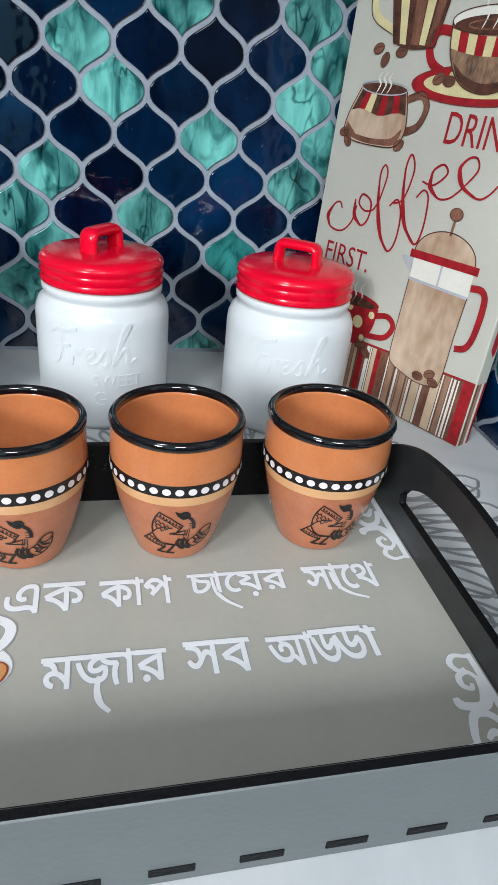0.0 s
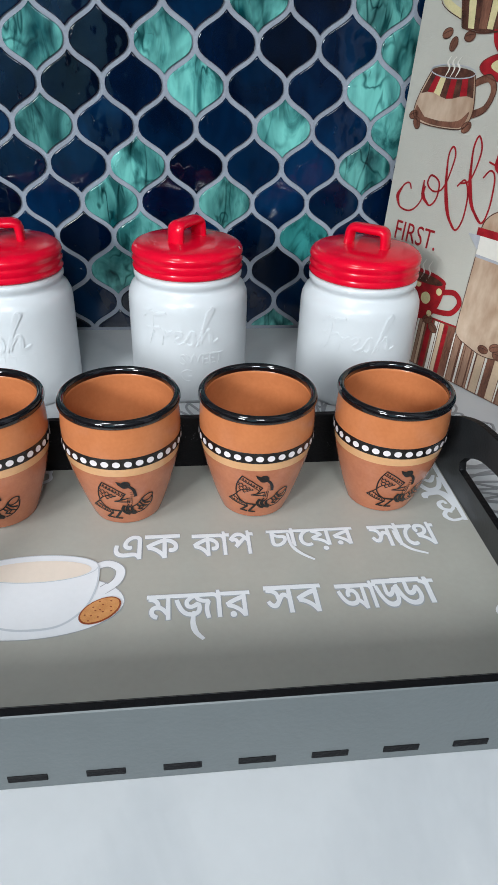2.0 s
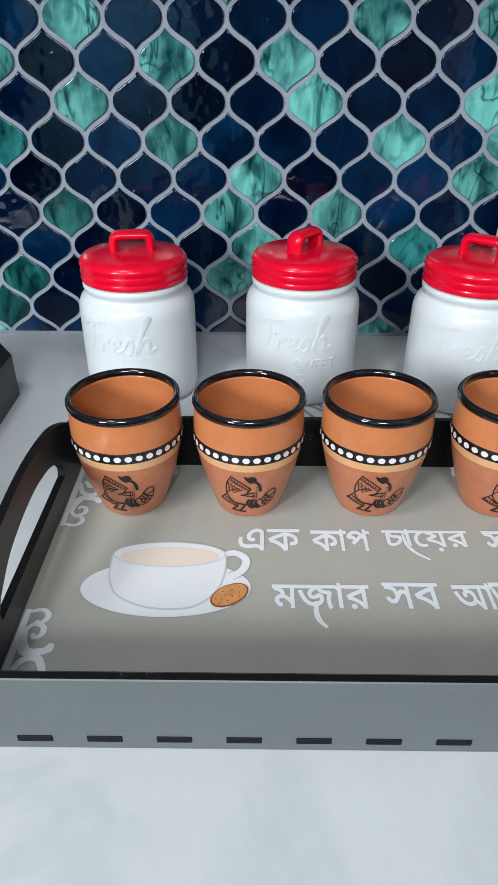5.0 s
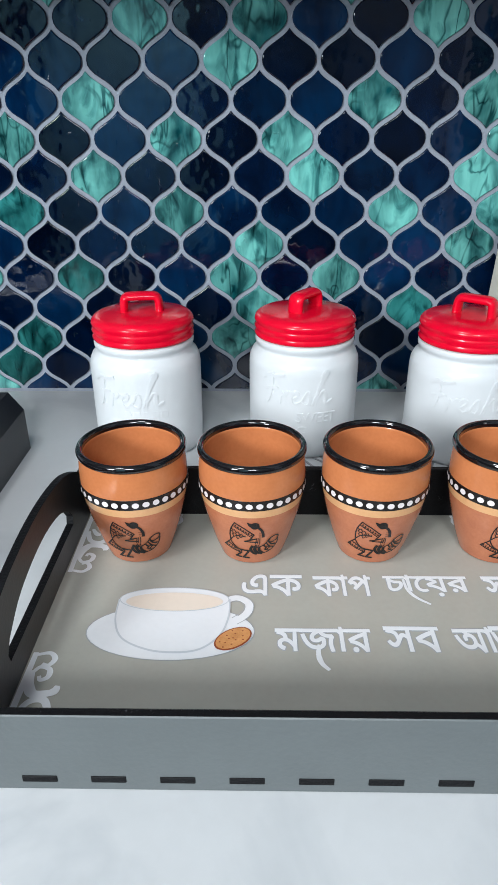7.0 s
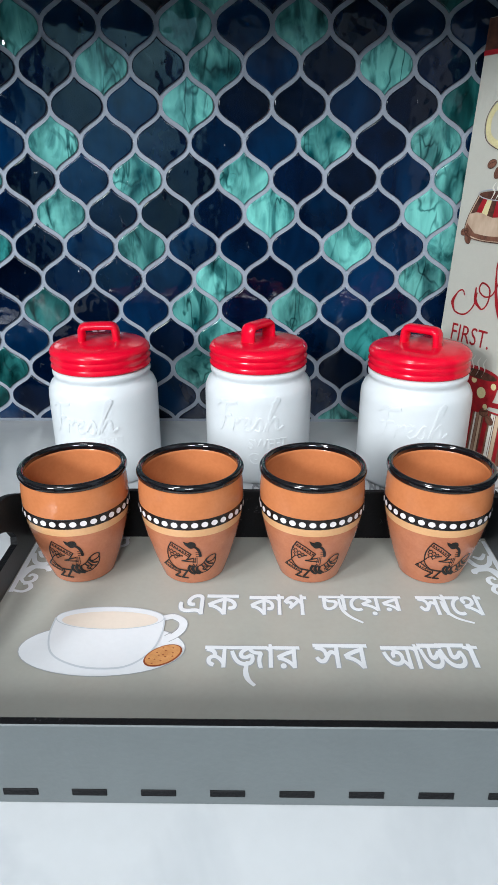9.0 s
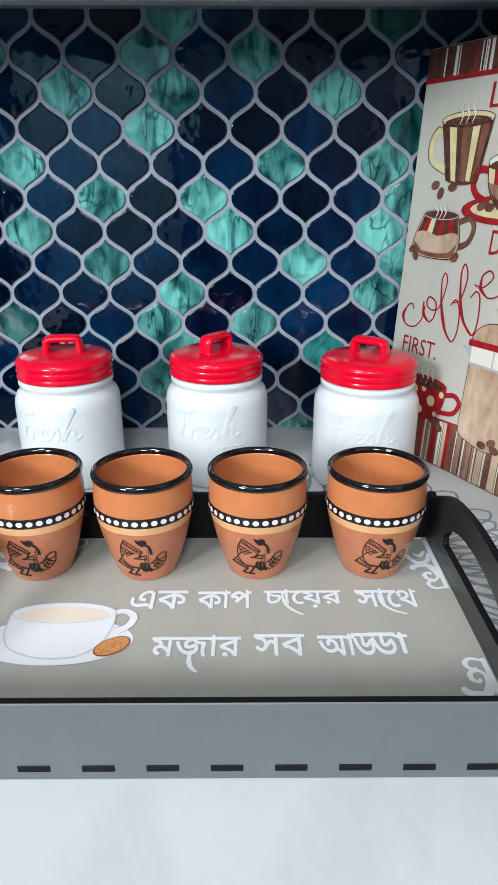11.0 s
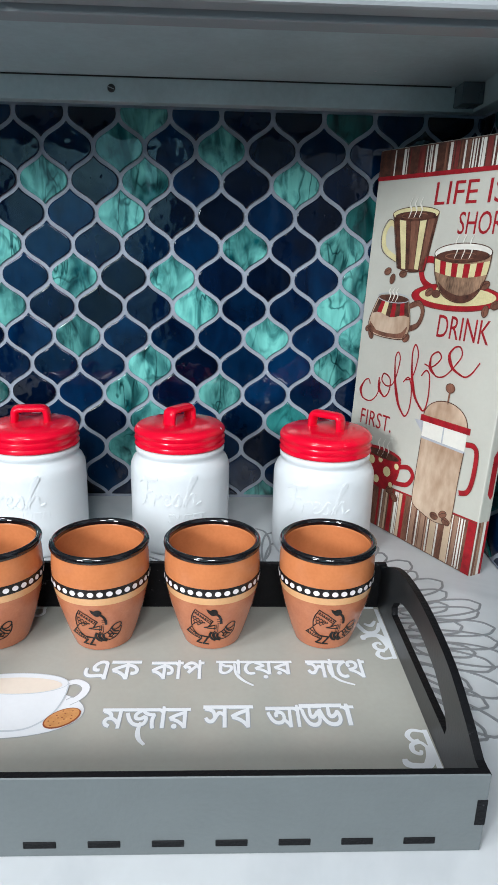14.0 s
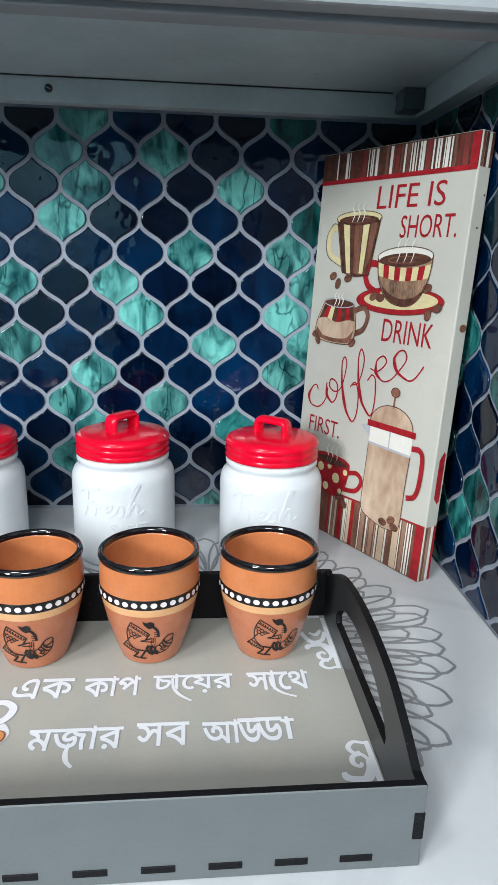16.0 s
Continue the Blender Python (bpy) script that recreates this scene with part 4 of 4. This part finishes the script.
for k in range(8):
    u0, u1 = k / 8, (k + 1) / 8
    art("jug_stripe", (COFFEE_INK, RED_INK, YELLOW_INK, COFFEE_INK, RED_INK, COFFEE_INK, RED_INK, COFFEE_INK)[k], 5, "", ("f", poly((0.0255 + 0.045 * u0, 0.2570), (0.0170 + 0.0575 * u0, 0.2400 + 0.002 * math.sin(9 * u0)), (0.0170 + 0.0575 * u1, 0.2400 + 0.002 * math.sin(9 * u1)), (0.0255 + 0.045 * u1, 0.2570))))
art("jug_rim", COFFEE_INK, 6, "", ("f", oval(0.0480, 0.2580, 0.0235, 0.0042, 26)))
art("ink_line", GREY_INK, 7, "", ("o", oval(0.0480, 0.2588, 0.0240, 0.0050, 26), 0.0009))
steam(0.047, 0.258, 0.016)
bean(0.0185, 0.2165, -60)
bean(0.0130, 0.2225, 20, 0.005)
bean(0.0740, 0.2190, 40)
art("ink_line", COFFEE_INK, 7, "", ("s", spline([(0.0245, 0.2580), (0.0150, 0.2380), (0.0130, 0.2230), (0.0240, 0.2170), (0.0480, 0.2155), (0.0700, 0.2175), (0.0770, 0.2280), (0.0760, 0.2420), (0.0715, 0.2580)], 5), 0.0009), ("s", spline([(0.0735, 0.2550), (0.0870, 0.2590), (0.0955, 0.2490), (0.0900, 0.2330), (0.0760, 0.2260)], 6), 0.0007))
art("ink_line", COFFEE_INK, 8, "", ("s", poly((0.0325, 0.3445), (0.0475, 0.2905)), 0.0010), ("s", poly((0.0965, 0.3440), (0.0875, 0.2890)), 0.0010), ("s", spline([(0.0475, 0.2905), (0.066, 0.2870), (0.0875, 0.2890)], 5), 0.0012))
art("ink_line", COFFEE_INK, 8, "", ("s", spline([(0.0990, 0.306), (0.1030, 0.285), (0.1150, 0.268), (0.1330, 0.2615), (0.1500, 0.264), (0.1610, 0.275), (0.1670, 0.292), (0.1685, 0.309)], 5), 0.0010))
# coffee press
art("press_knob", BROWN_INK, 5, "brown knob", ("f", oval(0.1440, 0.1785, 0.0058, 0.0047, 20)))
art("press_stem", BROWN_INK, 4, "", ("s", poly((0.1440, 0.1760), (0.1435, 0.1620)), 0.0022))
art("press_dome", JUG_WASH, 4, "tan domed lid", ("f", oval(0.1432, 0.1440, 0.0290, 0.0205, 24, 0, 0, 180)))
art("ink_line", COFFEE_INK, 5, "", ("s", oval(0.1432, 0.1440, 0.0290, 0.0205, 24, 0, 0, 180), 0.0009), ("o", oval(0.1440, 0.1785, 0.0058, 0.0047, 20), 0.0007))
art("press_collar", RED_INK, 6, "red collar", ("f", quad(0.1110, 0.1385, 0.1765, 0.1450)))
art("press_glass", WHITE_INK, 4, "white glass", ("f", quad(0.1150, 0.1205, 0.1730, 0.1390)))
art("press_spout", GREY_INK, 4, "", ("f", poly((0.1020, 0.1380), (0.1150, 0.1385), (0.1155, 0.1260))))
art("press_frame", GREY_INK, 5, "", ("s", poly((0.1150, 0.1215), (0.1740, 0.1200)), 0.0024), ("s", poly((0.1435, 0.1390), (0.1435, 0.1210)), 0.0018))
art("press_jug", JUG_WASH, 4, "tan washed jug", ("f", [Vector(q) for q in spline([(0.1155, 0.1205), (0.1148, 0.0850), (0.1145, 0.0540), (0.1185, 0.0462), (0.1300, 0.0420), (0.1480, 0.0385), (0.1640, 0.0410), (0.1705, 0.0480), (0.1715, 0.0900), (0.1730, 0.1200)], 4)]))
art("ink_line", COFFEE_INK, 6, "", ("s", spline([(0.1155, 0.1205), (0.1148, 0.0850), (0.1145, 0.0540), (0.1185, 0.0462), (0.1300, 0.0420), (0.1480, 0.0385), (0.1640, 0.0410), (0.1705, 0.0480), (0.1715, 0.0900), (0.1730, 0.1200)], 5), 0.0007))
art("press_handle", RED_INK, 5, "red press handle", ("s", spline([(0.1735, 0.1285), (0.1830, 0.1290), (0.1880, 0.1220), (0.1880, 0.0960), (0.1840, 0.0830), (0.1745, 0.0790)], 6), 0.0052))
art("ink_line", DARK_RED_INK, 6, "", ("s", spline([(0.1735, 0.1311), (0.1840, 0.1316), (0.1906, 0.1225), (0.1906, 0.0955), (0.1855, 0.0808), (0.1745, 0.0766)], 6), 0.0006))
bean(0.1480, 0.0445, 0)
bean(0.1590, 0.0500, 30)
bean(0.1640, 0.0440, -10)
# dotted cup
art("dotted_cup_handle", RED_INK, 4, "red cup handle", ("s", spline([(0.0880, 0.0790), (0.1030, 0.0830), (0.1110, 0.0760), (0.1040, 0.0640), (0.0850, 0.0600)], 6), 0.0052))
art("dotted_cup", RED_INK, 5, "red cup with yellow dots", ("f", [Vector(q) for q in spline([(0.0330, 0.0890), (0.0350, 0.0690), (0.0450, 0.0540), (0.0620, 0.0470), (0.0790, 0.0510), (0.0890, 0.0660), (0.0920, 0.0860)], 4)]))
for x, y, r in ((0.0455, 0.0760, 0.0052), (0.0720, 0.0690, 0.0058), (0.0565, 0.0560, 0.0046), (0.0600, 0.0800, 0.0035), (0.0860, 0.0790, 0.0034), (0.0800, 0.0560, 0.0030)):
    art("dot", YELLOW_INK, 6, "", ("f", oval(x, y, r, r, 18)))
art("dotted_cup_rim", RED_INK, 7, "", ("f", oval(0.0625, 0.0880, 0.0296, 0.0066, 28)))
art("dotted_cup_coffee", COFFEE_INK, 8, "", ("f", oval(0.0625, 0.0868, 0.0262, 0.0044, 28)))
steam(0.062, 0.088, 0.022)
bean(0.080, 0.0500, 20, 0.006)
bean(0.088, 0.0440, -30, 0.006)

# ---- print on the tray ----


def tray_print(name, mat, layer, label, *shapes):
    bm = bmesh.new()
    for k, sh in enumerate(shapes):
        z = k * 0.00001
        if sh[0] == "f":
            blob(bm, sh[1], z)
        else:
            ribbon(bm, sh[1], sh[2], z, closed=sh[0] == "o", taper=sh[3] if len(sh) > 3 else 0.0)
    return part(name, bm, mat, tray, label, pose(0, 0, PRINT_Z + layer * 0.00012))


bowl = [Vector(q) for q in spline([(-0.1365, 0.1275), (-0.1355, 0.1080), (-0.1285, 0.0920), (-0.1120, 0.0828), (-0.0950, 0.0806), (-0.0800, 0.0835), (-0.0685, 0.0955), (-0.0640, 0.1120), (-0.0640, 0.1280)], 5)]
tray_print("saucer_print", PRINT_WHITE, 0, "printed white saucer", ("f", oval(-0.0995, 0.0985, 0.0518, 0.0238, 44)))
tray_print("outline_print", PRINT_LINE, 0, "", ("o", oval(-0.0995, 0.0985, 0.0520, 0.0240, 44), 0.0006))
tray_print("handle_print", PRINT_WHITE, 1, "printed cup handle", ("s", spline([(-0.0670, 0.1270), (-0.0585, 0.1295), (-0.0515, 0.1240), (-0.0525, 0.1150), (-0.0600, 0.1075), (-0.0690, 0.1040)], 6), 0.0052))
tray_print("outline_print", PRINT_LINE, 1, "", ("s", spline([(-0.0670, 0.1298), (-0.0575, 0.1325), (-0.0487, 0.1250), (-0.0500, 0.1130), (-0.0585, 0.1050)], 6), 0.0005), ("s", spline([(-0.0655, 0.1240), (-0.0595, 0.1262), (-0.0545, 0.1225), (-0.0555, 0.1165), (-0.0620, 0.1105)], 6), 0.0005))
tray_print("cup_print", PRINT_WHITE, 2, "printed white tea cup", ("f", bowl), ("f", oval(-0.1003, 0.1275, 0.0362, 0.0118, 40)))
tray_print("cup_shade_print", PRINT_SHADE, 3, "", ("s", bowl, 0.0016, 0.4), ("o", oval(-0.1003, 0.1275, 0.0358, 0.0114, 40), 0.0006))
tray_print("tea_print", PRINT_TEA, 4, "printed milky tea", ("f", oval(-0.1000, 0.1252, 0.0318, 0.0088, 36)))
tray_print("biscuit_rim_print", COOKIE_EDGE, 5, "", ("f", oval(-0.0605, 0.0921, 0.0128, 0.0079, 28, 36)))
tray_print("biscuit_print", COOKIE, 6, "printed brown biscuit", ("f", oval(-0.0605, 0.0923, 0.0118, 0.0070, 28, 36)))
holes = []
for k in range(13):
    a, r = k * 2.4, 0.0028 * math.sqrt(k)
    x, y = r * math.cos(a) * 1.1, r * math.sin(a) * 0.58
    holes.append(("f", oval(-0.0605 + x * 0.809 - y * 0.588, 0.0923 + x * 0.588 + y * 0.809, 0.0006, 0.0005, 8)))
tray_print("biscuit_hole_print", COOKIE_EDGE, 7, "", *holes)
# tails of the lettering
for pts, w in ((((-0.0085, 0.0880), (-0.0095, 0.0800), (-0.0080, 0.0730), (-0.0040, 0.0680)), 0.0034), (((0.0535, 0.1500), (0.0545, 0.1390), (0.0590, 0.1310), (0.0670, 0.1245)), 0.0026), (((0.1235, 0.1480), (0.1245, 0.1380), (0.1300, 0.1300), (0.1400, 0.1250)), 0.0026)):
    tray_print("lettering_tail", PRINT_WHITE, 2, "", ("s", spline(pts, 6), w, 0.4))


def flourish(fx, fy, swap):
    """A scroll ornament in one corner: fx, fy map its own (inward, along) to the tray."""
    def at(pts):
        return [Vector((fx(b, a) if swap else fx(a, b), fy(b, a) if swap else fy(a, b), 0)) for a, b in pts]

    def st(pts, w, taper=0.4):
        return ("s", at([(q.x, q.y) for q in spline(pts, 6)]), w * 1.25, taper)
    k = 1 if swap else 0
    tray_print("flourish", PRINT_WHITE, k * 3, "white scroll ornament",
               st([(0.0022, 0.004), (0.0022, 0.040), (0.0025, 0.074)], 0.0030, 0.15),
               st([(0.0035, 0.0720), (0.0110, 0.0735), (0.0150, 0.0690), (0.0125, 0.0640), (0.0085, 0.0650)], 0.0028),
               st([(0.0040, 0.0560), (0.0080, 0.0625), (0.0140, 0.0610), (0.0148, 0.0555), (0.0110, 0.0530), (0.0095, 0.0560)], 0.0028),
               st([(0.0040, 0.0600), (0.0055, 0.0500), (0.0100, 0.0430), (0.0200, 0.0440)], 0.0050, 0.3),
               st([(0.0150, 0.0420), (0.0210, 0.0450), (0.0220, 0.0490)], 0.0044, 0.5),
               st([(0.0040, 0.0250), (0.0085, 0.0370), (0.0170, 0.0390), (0.0220, 0.0300), (0.0235, 0.0230)], 0.0036, 0.3),
               st([(0.0070, 0.0220), (0.0120, 0.0290), (0.0170, 0.0260)], 0.0034, 0.5))


XI, YF, YB = TX - BT - 0.0005, BT + 0.001, TY1 - BT - 0.0005
for sx in (-1, 1):
    for low in (True, False):
        for swap in (False, True):
            flourish(lambda a, b, s=sx: s * (XI - a), (lambda a, b: YF + b) if low else (lambda a, b: YB - b), swap)

# ---- openwork mat ----
mat_thing = thing("openwork_placemat", pose(0.086, 0.214, CZ), "grey openwork flower placemat under the tray", "placemat")


def petal(r0, r1, w, lift):
    bm = bmesh.new()
    line = spline([(r0, 0.0), (r0 + 0.25 * (r1 - r0), w * 0.8), (r0 + 0.62 * (r1 - r0), w), (r1 - 0.009, w * 0.74), (r1 - 0.002, w * 0.25), (r1, 0.0), (r1 - 0.002, -w * 0.25), (r1 - 0.009, -w * 0.74), (r0 + 0.62 * (r1 - r0), -w), (r0 + 0.25 * (r1 - r0), -w * 0.8)], 4, True)
    ribbon(bm, line, 0.0022, lift, True, thick=0.0005)
    bmesh.ops.recalc_face_normals(bm, faces=bm.faces)
    return finish(bm, "petal")


rp = random.Random(3)
for ring, (r0, r1, w, n) in enumerate(((0.118, 0.197, 0.0125, 28), (0.095, 0.183, 0.0125, 28), (0.065, 0.160, 0.0120, 26))):
    for k in range(n):
        if k < 6:
            me = petal(r0, r1 + rp.uniform(-0.009, 0.006), w * rp.uniform(0.8, 1.15), 0.0001 + 0.00012 * ring + 0.00005 * (k % 2))
            me.materials.append(MAT_GREY)
            pool = (pool if k else []) + [me]
        part("petal", pool[k % 6], MAT_GREY, mat_thing, "", pose(0, 0, 0.00002 * (k % 2), 0, 0, 360 / n * (k + 0.5 * (ring % 2)) + rp.uniform(-2.5, 2.5)))

# ---- black appliance ----
dark = thing("countertop_appliance", pose(-0.271, 0.361, CZ), "black plastic appliance with rounded edges on the counter", "appliance")
bm = box(-0.16, 0.0, -0.26, 0.0, 0.0, 0.072)
bm.edges.ensure_lookup_table()
top = [e for e in bm.edges if all(v.co.z > 0.07 for v in e.verts)]
bmesh.ops.bevel(bm, geom=top, offset=0.030, segments=2, profile=0.5, affect="EDGES")
part("housing", bm, BLACK_PLASTIC, dark)

# ---- wall tiles ----
HW, HV = 0.02797, 0.03423
OX, OZ = 0.0098, 0.2352
GAP = 0.0023


def ogee(inset, n=9):
    """The outline of one lantern tile, drawn in by inset."""
    m = 60
    line = []
    for k in range(m + 1):
        u = k / m
        s = 0.5 - 0.5 * math.cos(math.pi * u)
        s = 0.45 * s + 0.55 * (s * s * (3 - 2 * s))
        line.append((HW * s, HV * (1 - u)))
    off = []
    for k in range(m + 1):
        (ax, az), (bx, bz) = line[max(k - 1, 0)], line[min(k + 1, m)]
        l = math.hypot(bx - ax, bz - az)
        off.append((line[k][0] + inset * (bz - az) / l, line[k][1] - inset * (bx - ax) / l))
    first = next(k for k in range(m + 1) if all(x > 0 for x, z in off[k:]))
    (xa, za), (xb, zb) = off[max(first - 1, 0)], off[first]
    tip = zb + (za - zb) * xb / max(xb - xa, 1e-9)
    off = [(0.0, tip)] + off[first:]
    off[-1] = (off[-1][0], 0.0)
    lengths = [0.0]
    for p, q in zip(off, off[1:]):
        lengths.append(lengths[-1] + math.hypot(q[0] - p[0], q[1] - p[1]))
    quad = []
    for k in range(n + 1):
        w = lengths[-1] * k / n
        i = min(next(j for j in range(1, len(off)) if lengths[j] >= w - 1e-12), len(off) - 1)
        t = (w - lengths[i - 1]) / max(lengths[i] - lengths[i - 1], 1e-12)
        quad.append((off[i - 1][0] + t * (off[i][0] - off[i - 1][0]), off[i - 1][1] + t * (off[i][1] - off[i - 1][1])))
    east = quad + [(x, -z) for x, z in quad[-2::-1]]
    return east + [(-x, z) for x, z in east[-2:0:-1]]


def tile_mesh(mat, cuts=()):
    """One glass tile in the xz plane, its face towards -y; cuts are planes (point, normal) that trim it."""
    bm = bmesh.new()
    rings = []
    for inset, y in ((GAP, 0.0), (GAP, -0.0010), (GAP + 0.0003, -0.0015), (GAP + 0.0011, -0.0018)):
        rings.append([bm.verts.new((x, y, z)) for x, z in ogee(inset)])
    m = len(rings[0])
    for a, b in zip(rings, rings[1:]):
        for i in range(m):
            f = bm.faces.new((a[i], a[(i + 1) % m], b[(i + 1) % m], b[i]))
            f.smooth = True
    bm.faces.new(rings[-1])
    bmesh.ops.recalc_face_normals(bm, faces=bm.faces)
    for point, normal in cuts:
        r = bmesh.ops.bisect_plane(bm, geom=bm.verts[:] + bm.edges[:] + bm.faces[:], plane_co=point, plane_no=normal, clear_outer=True)
        edges = [e for e in r["geom_cut"] if isinstance(e, bmesh.types.BMEdge)]
        if edges:
            bmesh.ops.edgeloop_fill(bm, edges=edges)
    if not bm.faces:
        bm.free()
        return None
    bmesh.ops.triangulate(bm, faces=[f for f in bm.faces if len(f.verts) > 4])
    me = finish(bm, "tile")
    me.materials.append(mat)
    return me


KINDS = {"T": TEAL, "D": DEEP_TEAL, "N": NAVY, "I": INK, "S": SHEEN_GLASS}
# teal tiles of the back wall by half column and half row from the reference tile, rows down
TEALS = {-6: "-2", -5: "-9 -3 1", -4: "-6 -2 4", -3: "-3", -2: "-8 2 6", -1: "-11 -5 -1 7", 0: "-8 0 6", 1: "-5 3 7", 2: "-2 6", 3: "-3 1", 4: "-2", 5: "-3", 7: "3"}
DEEPS = {-6: "6", -3: "7", 1: "-11", 3: "-9", 4: "4", 5: "-11", 6: "-12"}


def pick(table, i, j):
    return str(i) in table.get(j, "").split()


def lay(parent, m, i_range, j_range, kind_of, limits, mesh_cache):
    """Sets one wall's tiles; limits are (axis, sign, value) edges in the wall's own x and z."""
    for j in j_range:
        for i in i_range:
            if (i + j) % 2:
                continue
            x, z = OX + i * HW, OZ - j * HV
            cuts, gone = [], False
            for axis, sign, value in limits:
                c, half = (x, HW) if axis == 0 else (z, HV)
                d = sign * (value - c)
                if d < -half + 0.003:
                    gone = True
                elif d < half:
                    p, n = [0.0, 0.0, 0.0], [0.0, 0.0, 0.0]
                    p[axis], n[axis] = value - c, sign
                    cuts.append((tuple(round(q, 5) for q in p), tuple(n)))
            if gone:
                continue
            kind = kind_of(i, j)
            key = (kind, tuple(cuts))
            if key not in mesh_cache:
                mesh_cache[key] = tile_mesh(KINDS[kind], cuts)
            if mesh_cache[key]:
                part("tile", mesh_cache[key], None, parent, "", m @ pose(x, 0, z, random.uniform(-0.7, 0.7), 0, random.uniform(-0.7, 0.7)))


def north_kind(i, j):
    if pick(TEALS, i, j):
        return "T"
    if pick(DEEPS, i, j):
        return "D"
    h = random.random()
    if i < -12 and h > 0.8:
        return "T"
    return "N" if h < 0.5 else "I"


def east_kind(i, j):
    h = random.random()
    return "D" if h < 0.34 else "S" if h < 0.42 else "N" if h < 0.7 else "I"


random.seed(5)
cache = {}
lay(wall_north, pose(0, WALL_Y - 0.0008, 0), range(-26, 13), range(-7, 8), north_kind, [(2, 1, 0.4455), (2, -1, 0.0015), (0, 1, WALL_X - 0.002)], cache)
cache2 = {}
# the side wall's own x runs from the corner towards the room
lay(wall_east, Matrix.Translation((WALL_X - 0.0008, WALL_Y, 0)) @ Matrix.Rotation(radians(-90), 4, "Z"), range(-1, 20), range(-7, 8), east_kind, [(2, 1, 0.4455), (2, -1, 0.0015), (0, -1, 0.004)], cache2)
